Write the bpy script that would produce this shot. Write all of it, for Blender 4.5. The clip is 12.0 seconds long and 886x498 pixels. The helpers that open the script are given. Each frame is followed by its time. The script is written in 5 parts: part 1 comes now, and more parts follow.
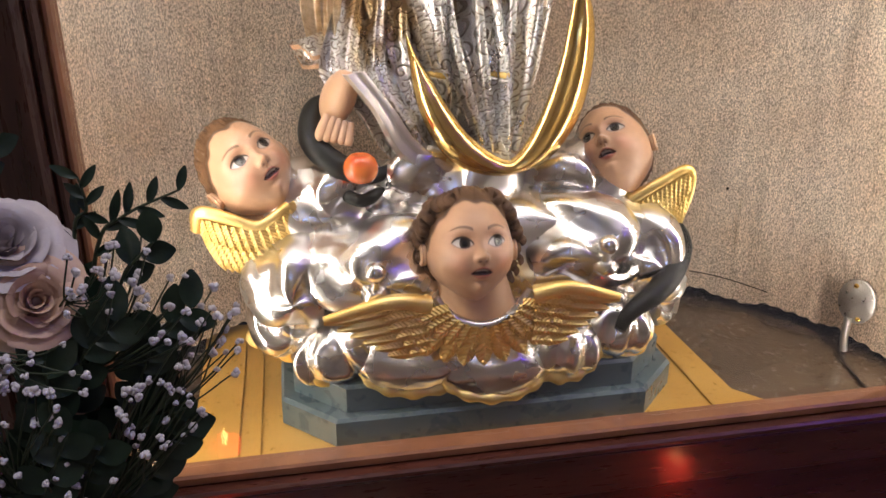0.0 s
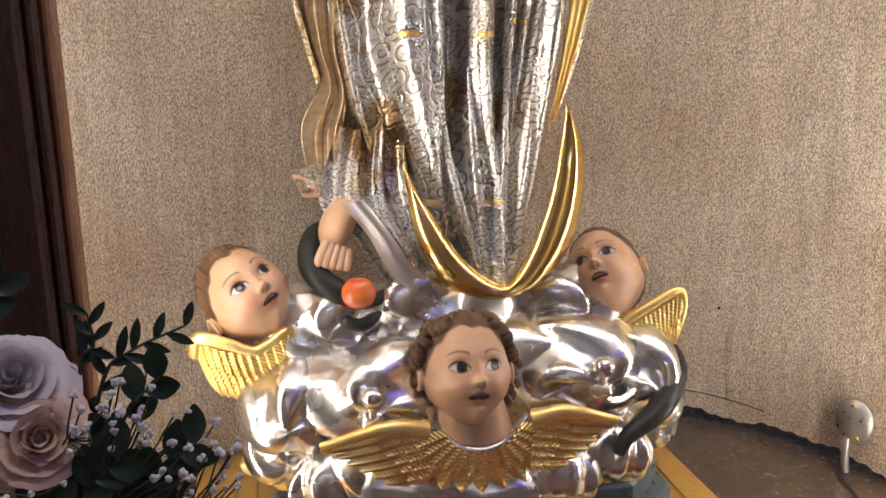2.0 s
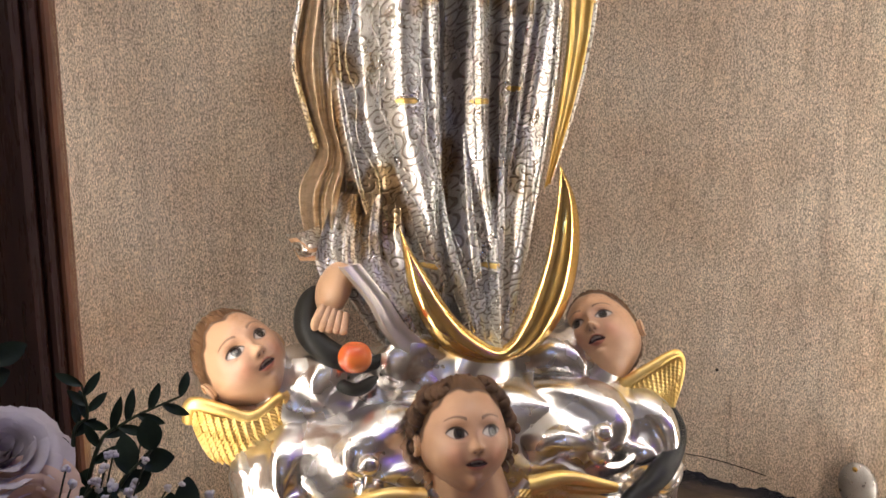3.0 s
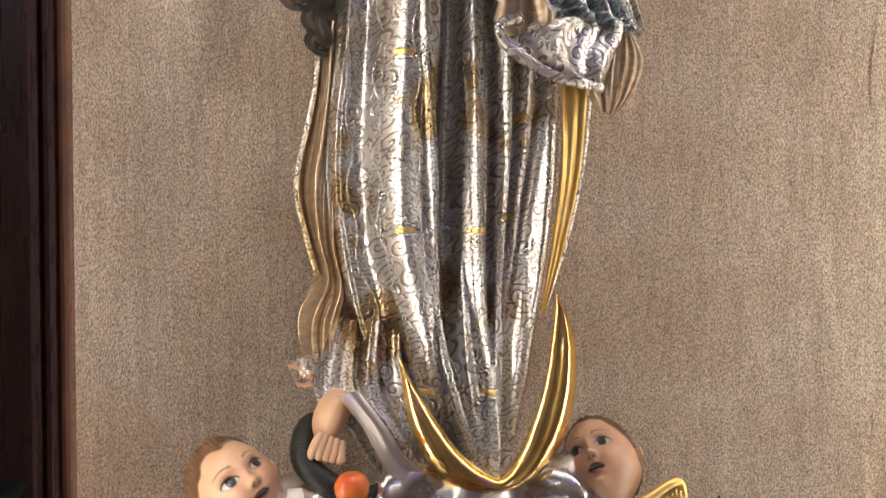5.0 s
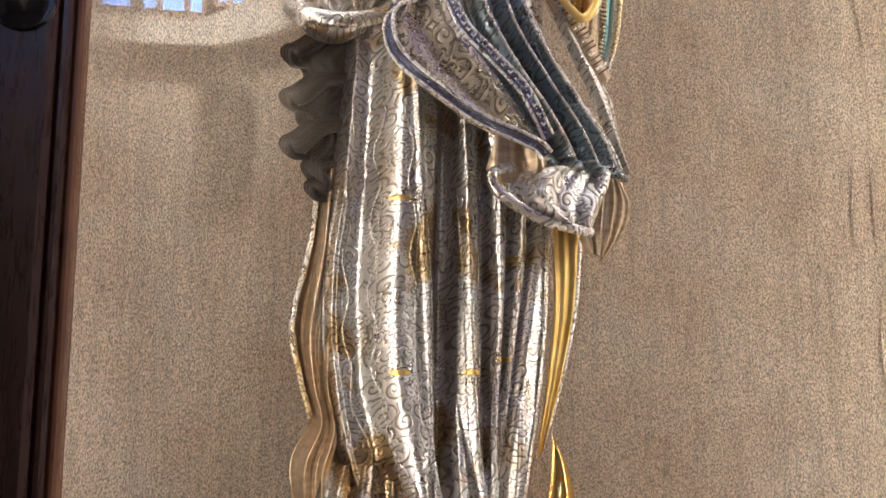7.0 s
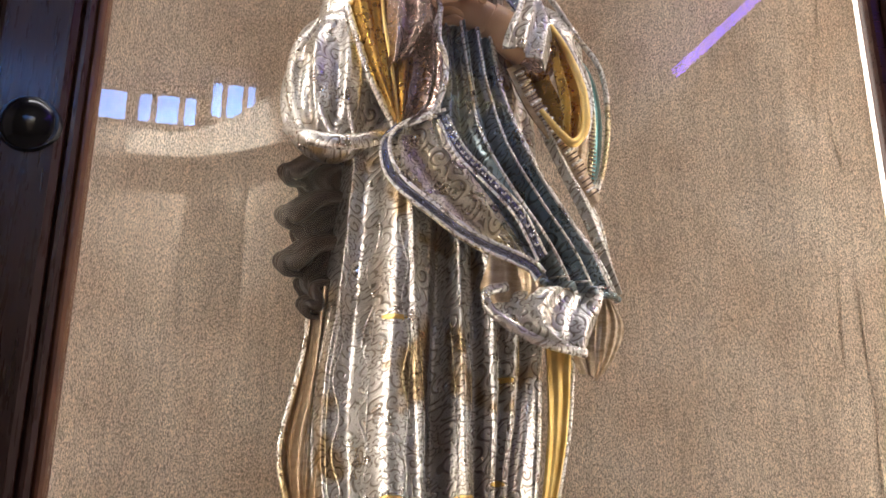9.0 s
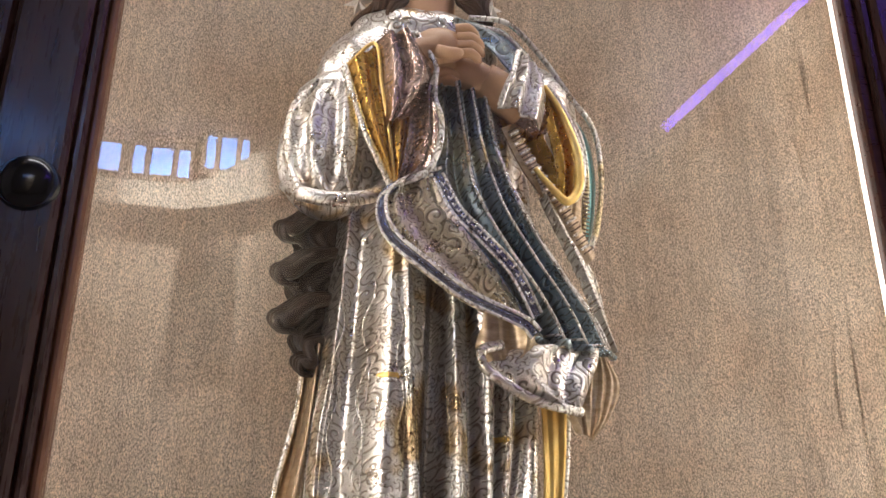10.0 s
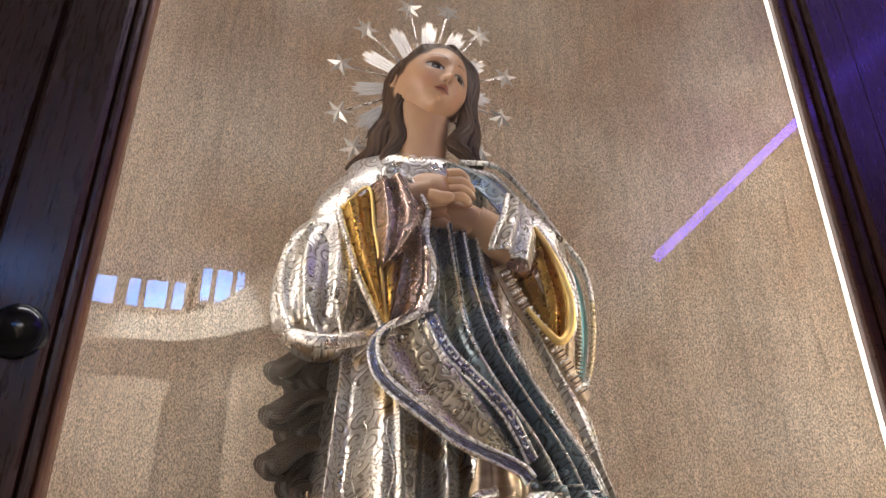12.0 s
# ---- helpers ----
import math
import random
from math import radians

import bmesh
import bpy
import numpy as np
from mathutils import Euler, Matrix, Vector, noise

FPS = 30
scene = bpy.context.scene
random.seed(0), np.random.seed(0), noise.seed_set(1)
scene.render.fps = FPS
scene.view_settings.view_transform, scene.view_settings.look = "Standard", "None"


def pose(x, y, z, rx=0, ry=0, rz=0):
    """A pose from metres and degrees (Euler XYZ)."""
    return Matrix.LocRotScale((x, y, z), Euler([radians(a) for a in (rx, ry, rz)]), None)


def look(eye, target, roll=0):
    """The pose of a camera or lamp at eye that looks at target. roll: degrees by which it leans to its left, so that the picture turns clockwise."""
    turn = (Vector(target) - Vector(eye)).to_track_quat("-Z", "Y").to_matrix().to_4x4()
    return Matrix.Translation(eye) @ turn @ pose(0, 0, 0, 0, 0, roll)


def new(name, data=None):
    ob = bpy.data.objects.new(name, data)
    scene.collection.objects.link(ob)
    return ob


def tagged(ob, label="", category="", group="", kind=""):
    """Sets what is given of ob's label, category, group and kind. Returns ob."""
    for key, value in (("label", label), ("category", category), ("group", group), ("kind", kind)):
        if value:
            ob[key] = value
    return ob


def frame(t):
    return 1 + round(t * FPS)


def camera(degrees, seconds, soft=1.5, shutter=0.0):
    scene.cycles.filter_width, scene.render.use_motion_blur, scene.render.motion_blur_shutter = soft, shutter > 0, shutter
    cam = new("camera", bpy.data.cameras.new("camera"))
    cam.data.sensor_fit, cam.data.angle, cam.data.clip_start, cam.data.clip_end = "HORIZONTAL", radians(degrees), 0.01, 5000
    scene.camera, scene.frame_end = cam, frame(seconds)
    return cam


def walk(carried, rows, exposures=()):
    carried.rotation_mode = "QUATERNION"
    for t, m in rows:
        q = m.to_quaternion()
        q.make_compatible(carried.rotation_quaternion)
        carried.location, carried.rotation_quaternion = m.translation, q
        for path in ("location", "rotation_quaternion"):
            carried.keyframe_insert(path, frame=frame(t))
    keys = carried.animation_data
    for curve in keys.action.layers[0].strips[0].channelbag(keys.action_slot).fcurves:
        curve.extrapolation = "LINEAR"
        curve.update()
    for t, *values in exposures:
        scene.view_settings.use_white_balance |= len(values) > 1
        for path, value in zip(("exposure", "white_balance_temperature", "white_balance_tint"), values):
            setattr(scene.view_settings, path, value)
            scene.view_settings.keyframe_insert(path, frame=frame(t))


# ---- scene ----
cam = camera(58.4, 12.0)
METRES, EYE, TILT, LEAN, TURN = 0.13, 1.6, -21.96, -0.16, -10.84
ROWS = [
    (0.0, 0.0, 0.0, 0.0, 0.0, 0.0, 0.0),
    (0.5, -0.0091, -0.0158, 0.0304, -0.22, 1.93, 0.12),
    (1.0, -0.0209, -0.0723, 0.0616, -0.29, 4.05, 0.23),
    (1.5, -0.0355, -0.1071, 0.0792, -0.37, 6.17, 0.34),
    (2.0, -0.0425, -0.1226, 0.1031, -0.53, 8.13, 0.4),
    (2.5, -0.0445, -0.1251, 0.1292, -0.69, 10.12, 0.47),
    (3.0, -0.046, -0.1538, 0.163, -0.78, 12.26, 0.54),
    (5.0, -0.1042, -0.302, 0.2561, -1.3, 20.46, 0.68),
    (5.5, -0.0908, -0.3061, 0.2886, -1.32, 22.44, 0.76),
    (6.0, -0.1009, -0.3388, 0.3062, -1.39, 24.87, 0.86),
    (6.5, -0.1116, -0.3804, 0.3331, -1.57, 27.28, 0.93),
    (7.0, -0.1161, -0.438, 0.3502, -1.67, 29.7, 0.95),
    (9.0, -0.2197, -0.4641, 0.4442, -2.95, 37.62, 1.16),
    (9.5, -0.249, -0.4794, 0.473, -3.35, 39.32, 1.28),
    (10.0, -0.2647, -0.5084, 0.4927, -3.57, 41.31, 1.39),
    (10.5, -0.2591, -0.5145, 0.5172, -3.64, 43.55, 1.49),
    (11.0, -0.257, -0.5242, 0.5446, -3.71, 46.05, 1.62),
    (11.5, -0.2494, -0.554, 0.5654, -3.69, 48.51, 1.74),
    (12.0, -0.2405, -0.605, 0.5772, -3.66, 50.64, 1.86),
]
walk(cam, [(t, pose(0, 0, EYE, TILT, LEAN, TURN) @ pose(METRES * x, METRES * y, METRES * z, 90 + pitch, roll, yaw)) for t, x, y, z, yaw, pitch, roll in ROWS],
     [(0.0, 0.42), (1.5, 0.30), (3.0, 0.16), (5.0, 0.06), (7.0, 0.0), (12.0, 0.03)])

# ---- world and lamps ----
world = bpy.data.worlds.new("world")
scene.world = world
world.use_nodes = True
world.node_tree.nodes["Background"].inputs[0].default_value = (0.5, 0.6, 0.9, 1)
world.node_tree.nodes["Background"].inputs[1].default_value = 0.05


def area_lamp(name, m, sx, sy, watts, colour, spread=180.0):
    data = bpy.data.lights.new(name, "AREA")
    data.shape, data.size, data.size_y, data.energy, data.color = "RECTANGLE", sx, sy, watts, colour
    data.spread = radians(spread)
    ob = new(name, data)
    ob.matrix_world = m
    return ob


WARM = (1.0, 0.91, 0.82)
BY = -6.0
# light strips up both cheeks of the case, behind its frame
area_lamp("case_strip_lamp", look((0.838, 0.832, 1.86), (0.40, 1.30, 1.86)), 0.02, 1.75, 5.0, WARM)
area_lamp("case_strip_lamp", look((-0.245, 0.835, 1.86), (0.26, 1.25, 1.86)), 0.02, 1.75, 4.9, WARM)
# fill added out of view over the head, to brighten the top
area_lamp("head_fill_lamp", look((0.29, 0.86, 3.30), (0.29, 1.10, 1.5)), 0.8, 0.03, 3.0, WARM)
# the church behind: unseen fill lamps, added to its daylight windows and violet strip
area_lamp("church_fill", look((1.0, -0.9, 8.0), (1.0, -4.0, 3.0)), 6.0, 1.0, 230, (0.95, 0.93, 0.97))
# narrow fill added above the view, only to brighten the gallery front
area_lamp("gallery_fill", look((-0.5, -3.6, 7.6), (-0.55, BY + 0.2, 4.75)), 0.5, 0.2, 80, (1.0, 0.96, 0.9), 30)
# added violet fill for the haze on the wall above the strip
area_lamp("violet_wash_fill", look((6.2, BY + 1.0, 8.2), (5.6, BY, 9.0)), 1.5, 0.5, 34, (0.35, 0.22, 1.0))
# unseen violet fill, added for the blue gloss on the right stile
area_lamp("violet_gloss_fill", look((8.6, BY + 1.2, 8.6), (9.4, BY, 10.6)), 0.6, 0.6, 220, (0.16, 0.10, 1.0))

# ---- materials ----


def material(name):
    m = bpy.data.materials.new(name)
    m.use_nodes = True
    t = m.node_tree
    return m, t, t.nodes["Principled BSDF"]


def noise_tex(t, scale, detail=4.0, rough=0.55, distort=0.0, stretch=None):
    co = t.nodes.new("ShaderNodeTexCoord")
    n = t.nodes.new("ShaderNodeTexNoise")
    n.inputs["Scale"].default_value, n.inputs["Detail"].default_value = scale, detail
    n.inputs["Roughness"].default_value, n.inputs["Distortion"].default_value = rough, distort
    if stretch:
        mp = t.nodes.new("ShaderNodeMapping")
        mp.inputs["Scale"].default_value = stretch
        t.links.new(co.outputs["Object"], mp.inputs["Vector"])
        t.links.new(mp.outputs["Vector"], n.inputs["Vector"])
    else:
        t.links.new(co.outputs["Object"], n.inputs["Vector"])
    return n


def ramp(t, src, stops):
    r = t.nodes.new("ShaderNodeValToRGB")
    while len(r.color_ramp.elements) < len(stops):
        r.color_ramp.elements.new(0.5)
    for e, (p, c) in zip(r.color_ramp.elements, stops):
        e.position, e.color = p, (*c, 1) if len(c) == 3 else c
    t.links.new(src, r.inputs[0])
    return r


def grey(v):
    return (v, v, v)


def bump(t, bsdf, height, strength, distance, prior=None):
    b = t.nodes.new("ShaderNodeBump")
    b.inputs["Strength"].default_value, b.inputs["Distance"].default_value = strength, distance
    t.links.new(height, b.inputs["Height"])
    if prior:
        t.links.new(prior.outputs["Normal"], b.inputs["Normal"])
    t.links.new(b.outputs["Normal"], bsdf.inputs["Normal"])
    return b


def plain(name, colours, scale, rough=(0.4, 0.6), metal=0.0, bump_d=0.0, stretch=None, coat=0.0, fine=120.0, spec=0.5):
    """Colour between two tones by noise, roughness between two values, a fine relief."""
    m, t, b = material(name)
    n = noise_tex(t, scale, 5, stretch=stretch)
    r = ramp(t, n.outputs["Fac"], [(0.32, colours[0]), (0.68, colours[1])])
    t.links.new(r.outputs["Color"], b.inputs["Base Color"])
    f = noise_tex(t, fine, 3, stretch=stretch)
    q = ramp(t, f.outputs["Fac"], [(0.3, grey(rough[0])), (0.7, grey(rough[1]))])
    t.links.new(q.outputs["Color"], b.inputs["Roughness"])
    b.inputs["Metallic"].default_value = metal
    b.inputs["Specular IOR Level"].default_value = spec
    b.inputs["Coat Weight"].default_value = coat
    b.inputs["Coat Roughness"].default_value = 0.12
    if bump_d:
        bump(t, b, f.outputs["Fac"], 1.0, bump_d)
    return m


def engraved(name, base, tone, patch, scale, depth, rough, patch_at=0.56, grow=(1.0, 1.0)):
    """Chased metal foil: scrolls and small leaves punched into leaf, with worn and gilded patches."""
    m, t, b = material(name)

    def calc(op, a, c=0.0, d=0.0):
        n = t.nodes.new("ShaderNodeMath")
        n.operation = op
        for i, v in enumerate((a, c, d)):
            if isinstance(v, (int, float)):
                n.inputs[i].default_value = v
            else:
                t.links.new(v, n.inputs[i])
        return n.outputs[0]

    co = t.nodes.new("ShaderNodeTexCoord")
    sep = t.nodes.new("ShaderNodeSeparateXYZ")
    t.links.new(co.outputs["Object"], sep.inputs[0])
    wob = noise_tex(t, scale * 0.3, 2)
    flat = t.nodes.new("ShaderNodeCombineXYZ")
    t.links.new(calc("MULTIPLY_ADD", sep.outputs[0], scale * grow[0], calc("MULTIPLY", wob.outputs["Fac"], 1.2)), flat.inputs[0])
    t.links.new(calc("MULTIPLY_ADD", sep.outputs[2], scale * grow[1], calc("MULTIPLY", sep.outputs[1], scale * 0.35)), flat.inputs[1])

    def scrolls(k, rings, arms, jitter):
        v = t.nodes.new("ShaderNodeTexVoronoi")
        v.voronoi_dimensions = "2D"
        v.inputs["Scale"].default_value, v.inputs["Randomness"].default_value = 1.0, jitter
        sc = t.nodes.new("ShaderNodeVectorMath")
        sc.operation = "SCALE"
        sc.inputs["Scale"].default_value = k
        t.links.new(flat.outputs[0], sc.inputs[0])
        t.links.new(sc.outputs[0], v.inputs["Vector"])
        d = t.nodes.new("ShaderNodeVectorMath")
        d.operation = "SUBTRACT"
        t.links.new(sc.outputs[0], d.inputs[0])
        t.links.new(v.outputs["Position"], d.inputs[1])
        e = t.nodes.new("ShaderNodeSeparateXYZ")
        t.links.new(d.outputs[0], e.inputs[0])
        hue = t.nodes.new("ShaderNodeSeparateColor")
        t.links.new(v.outputs["Color"], hue.inputs[0])
        hand = calc("SUBTRACT", calc("MULTIPLY", calc("GREATER_THAN", hue.outputs[0], 0.5), 2.0 * arms), arms)
        a = calc("MULTIPLY", calc("ARCTAN2", e.outputs[1], e.outputs[0]), hand)
        r = calc("MULTIPLY", v.outputs["Distance"], rings)
        return calc("SINE", calc("ADD", calc("ADD", r, a), calc("MULTIPLY", hue.outputs[1], 6.28)))

    big_s, small_s = scrolls(1.0, 19.0, 1.0, 0.75), scrolls(2.3, 9.0, 3.0, 0.9)
    field = noise_tex(t, scale * 0.5, 1)
    keep = ramp(t, field.outputs["Fac"], [(0.46, grey(0.0)), (0.52, grey(1.0))])
    mixs = t.nodes.new("ShaderNodeMixRGB")
    t.links.new(keep.outputs["Color"], mixs.inputs[0])
    t.links.new(big_s, mixs.inputs[1])
    t.links.new(small_s, mixs.inputs[2])
    cutline = ramp(t, calc("MULTIPLY_ADD", mixs.outputs[0], 0.5, 0.5), [(0.10, grey(0.0)), (0.34, grey(0.8)), (0.9, grey(1.0))])
    fine = noise_tex(t, 420, 2)
    b1 = bump(t, b, cutline.outputs["Color"], 1.0, depth)
    bump(t, b, fine.outputs["Fac"], 0.25, depth * 0.15, b1)
    big = noise_tex(t, 7.0, 3)
    c = ramp(t, big.outputs["Fac"], [(0.3, tone), (0.5, base), (patch_at, base), (patch_at + 0.05, patch)])
    line = ramp(t, cutline.outputs["Color"], [(0.0, (0.36, 0.32, 0.27)), (0.7, grey(1.0))])
    mc = t.nodes.new("ShaderNodeMixRGB")
    mc.blend_type = "MULTIPLY"
    mc.inputs[0].default_value = 0.8
    t.links.new(c.outputs["Color"], mc.inputs[1])
    t.links.new(line.outputs["Color"], mc.inputs[2])
    t.links.new(mc.outputs["Color"], b.inputs["Base Color"])
    rr = noise_tex(t, 30, 4)
    q = ramp(t, rr.outputs["Fac"], [(0.3, grey(rough[0])), (0.7, grey(rough[1]))])
    t.links.new(q.outputs["Color"], b.inputs["Roughness"])
    b.inputs["Metallic"].default_value = 1.0
    return m


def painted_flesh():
    """Oil paint on carved wood: colour and gloss as brushed on, slightly mottled, hollows shaded in the colour."""
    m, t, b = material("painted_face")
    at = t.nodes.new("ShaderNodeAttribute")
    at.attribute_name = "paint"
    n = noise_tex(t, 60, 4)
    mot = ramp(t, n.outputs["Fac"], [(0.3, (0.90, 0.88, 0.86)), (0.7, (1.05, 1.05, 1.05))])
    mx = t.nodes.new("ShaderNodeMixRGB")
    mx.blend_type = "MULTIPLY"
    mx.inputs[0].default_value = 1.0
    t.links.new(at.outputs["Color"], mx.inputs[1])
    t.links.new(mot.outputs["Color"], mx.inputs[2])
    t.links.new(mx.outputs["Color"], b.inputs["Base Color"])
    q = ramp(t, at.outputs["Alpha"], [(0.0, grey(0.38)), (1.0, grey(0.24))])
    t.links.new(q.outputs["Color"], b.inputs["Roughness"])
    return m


PAINTED = painted_flesh()
SILVER = engraved("chased_silver", (0.86, 0.84, 0.81), (0.74, 0.68, 0.60), (0.56, 0.42, 0.25), 36, 0.0010, (0.25, 0.38), 0.585)
STEEL = engraved("blue_glazed_silver", (0.36, 0.44, 0.48), (0.17, 0.26, 0.31), (0.62, 0.63, 0.52), 34, 0.0009, (0.24, 0.36), 0.57)
FLAP = engraved("bright_chased_silver", (0.92, 0.90, 0.86), (0.82, 0.76, 0.68), (0.84, 0.70, 0.42), 34, 0.0013, (0.24, 0.38), 0.58)
POLISHED = plain("polished_silver_leaf", ((0.70, 0.67, 0.63), (0.82, 0.79, 0.75)), 14, (0.20, 0.33), 1.0, 0.00010, fine=16)
STAR_SILVER = plain("satin_silver", ((0.76, 0.74, 0.71), (0.88, 0.86, 0.83)), 20, (0.34, 0.48), 0.92)
PALE_SILVER = plain("dull_pale_silver", ((0.58, 0.52, 0.46), (0.72, 0.67, 0.60)), 16, (0.32, 0.46), 0.85, 0.0002, fine=40)
MOON_GOLD = plain("burnished_gold", ((0.82, 0.52, 0.14), (0.92, 0.66, 0.24)), 20, (0.10, 0.20), 1.0)
GOLD = plain("gold_leaf", ((0.90, 0.62, 0.19), (0.97, 0.75, 0.31)), 30, (0.40, 0.54), 1.0, 0.0001, fine=90)
SATIN_GOLD = plain("gilded_lining", ((0.62, 0.36, 0.07), (0.74, 0.47, 0.12)), 18, (0.22, 0.36), 1.0, 0.0003)
CLOAK_BACK = plain("striped_gilt_cloak", ((0.50, 0.37, 0.23), (0.74, 0.61, 0.44)), 40, (0.28, 0.45), 0.9, 0.0006, (1, 1, 3))
NAVY = engraved("navy_glazed_silver", (0.34, 0.37, 0.50), (0.20, 0.23, 0.36), (0.52, 0.52, 0.58), 44, 0.0006, (0.18, 0.30), 0.60)
BRONZE = engraved("rosy_bronze_foil", (0.56, 0.43, 0.38), (0.42, 0.30, 0.24), (0.66, 0.52, 0.40), 36, 0.0007, (0.16, 0.30), 0.56)
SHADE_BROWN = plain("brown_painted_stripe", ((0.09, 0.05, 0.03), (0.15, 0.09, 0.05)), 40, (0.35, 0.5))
BROCADE = engraved("pale_gold_brocade_foil", (0.90, 0.80, 0.60), (0.80, 0.72, 0.58), (0.56, 0.54, 0.66), 38, 0.0016, (0.22, 0.36), 0.58)
TEAL = plain("teal_glaze", ((0.07, 0.20, 0.20), (0.14, 0.30, 0.29)), 40, (0.25, 0.4), 0.5, 0.0005)
SKIN = plain("painted_flesh", ((0.56, 0.33, 0.185), (0.65, 0.415, 0.25)), 12, (0.32, 0.45), 0, 0.0001)
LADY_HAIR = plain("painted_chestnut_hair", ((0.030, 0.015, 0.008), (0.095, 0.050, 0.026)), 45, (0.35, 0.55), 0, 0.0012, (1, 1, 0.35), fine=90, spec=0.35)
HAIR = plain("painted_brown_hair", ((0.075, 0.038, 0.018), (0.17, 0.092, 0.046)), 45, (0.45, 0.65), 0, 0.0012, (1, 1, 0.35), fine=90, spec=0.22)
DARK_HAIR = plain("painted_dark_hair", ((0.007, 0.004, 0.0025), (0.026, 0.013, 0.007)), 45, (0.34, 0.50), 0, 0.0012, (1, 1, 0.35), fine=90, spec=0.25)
SERPENT = plain("painted_serpent", ((0.008, 0.009, 0.008), (0.022, 0.022, 0.018)), 60, (0.35, 0.5), 0, 0.0008, spec=0.22)
APPLE = plain("painted_apple", ((0.62, 0.05, 0.015), (0.75, 0.22, 0.04)), 26, (0.15, 0.25), 0, 0.0001, coat=0.5)
SLATE = plain("slate_blue_paint", ((0.055, 0.088, 0.098), (0.115, 0.150, 0.155)), 9, (0.22, 0.42), 0, 0.0005, coat=0.2, fine=50)
WOOD = plain("dark_varnished_wood", ((0.030, 0.011, 0.007), (0.060, 0.021, 0.013)), 10, (0.22, 0.38), 0, 0.0003, (6, 6, 0.6), coat=0.3, fine=40)
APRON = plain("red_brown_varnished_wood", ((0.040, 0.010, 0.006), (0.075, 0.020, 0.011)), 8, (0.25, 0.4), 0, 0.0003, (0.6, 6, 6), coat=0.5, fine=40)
# bead wood made lighter: the light from inside the case is in its colour
LIT_BEAD = plain("lit_brown_bead", ((0.16, 0.060, 0.026), (0.26, 0.105, 0.045)), 14, (0.3, 0.5), 0, 0.0003, coat=0.2)
BOARD = plain("dark_brown_board", ((0.050, 0.033, 0.020), (0.095, 0.064, 0.040)), 7, (0.16, 0.3), 0, 0.0002, coat=0.3)
GILT_BOARD = plain("yellow_gold_board", ((0.52, 0.29, 0.055), (0.66, 0.39, 0.09)), 5, (0.26, 0.42), 0.35, 0.0003, coat=0.2)
BLACK = plain("black_gloss", ((0.006, 0.006, 0.007), (0.014, 0.014, 0.016)), 20, (0.10, 0.18))
STEEL_PLATE = plain("satin_plate", ((0.36, 0.33, 0.30), (0.47, 0.44, 0.40)), 30, (0.25, 0.4), 0.8, 0.0001)
# darker than CREAM: the back wall's dimness is put into its plaster colour
CHURCH_WALL = plain("dimmed_church_plaster", ((0.27, 0.22, 0.165), (0.36, 0.30, 0.23)), 1.2, (0.7, 0.9), 0, 0.002, fine=20)
CREAM = plain("cream_plaster", ((0.70, 0.64, 0.54), (0.80, 0.75, 0.65)), 1.2, (0.7, 0.9), 0, 0.002, fine=20)
# brown with shade in its colour for the arch; also frames, bars and timber
SHADE_PLASTER = plain("brown_shade_plaster", ((0.14, 0.10, 0.07), (0.22, 0.16, 0.11)), 1.5, (0.7, 0.9), 0, 0.002, fine=20)
FLOOR_STONE = plain("church_floor_stone", ((0.20, 0.17, 0.14), (0.30, 0.26, 0.22)), 1.5, (0.25, 0.5), 0, 0.001, fine=20)
PETAL = plain("rose_petal", ((0.36, 0.31, 0.33), (0.50, 0.45, 0.47)), 30, (0.45, 0.6), 0, 0.0003)
PEACH = plain("peach_rose_petal", ((0.50, 0.31, 0.22), (0.60, 0.43, 0.34)), 30, (0.45, 0.6), 0, 0.0003)
LEAF = plain("dark_leaf", ((0.006, 0.013, 0.008), (0.016, 0.030, 0.016)), 40, (0.3, 0.5), 0, 0.0004, spec=0.25)
STEM = plain("green_stem", ((0.018, 0.028, 0.012), (0.035, 0.048, 0.022)), 60, (0.5, 0.7))
FLORET = plain("white_floret", ((0.46, 0.43, 0.46), (0.64, 0.61, 0.64)), 90, (0.6, 0.8), 0, 0.0004)


def glow(name, colour, strength):
    m, t, b = material(name)
    b.inputs["Base Color"].default_value = (*colour, 1)
    b.inputs["Emission Color"].default_value = (*colour, 1)
    b.inputs["Emission Strength"].default_value = strength
    return m


LED = glow("white_led", (1.0, 0.90, 0.80), 3.0)
VIOLET = glow("violet_led", (0.20, 0.10, 1.0), 9.0)
SKY = glow("daylight_pane", (0.15, 0.37, 1.0), 13.0)
FLAME = glow("candle_flame", (1.0, 0.45, 0.16), 16.0)
RED_GLOW = glow("glowing_red_votive", (1.0, 0.05, 0.03), 6.0)


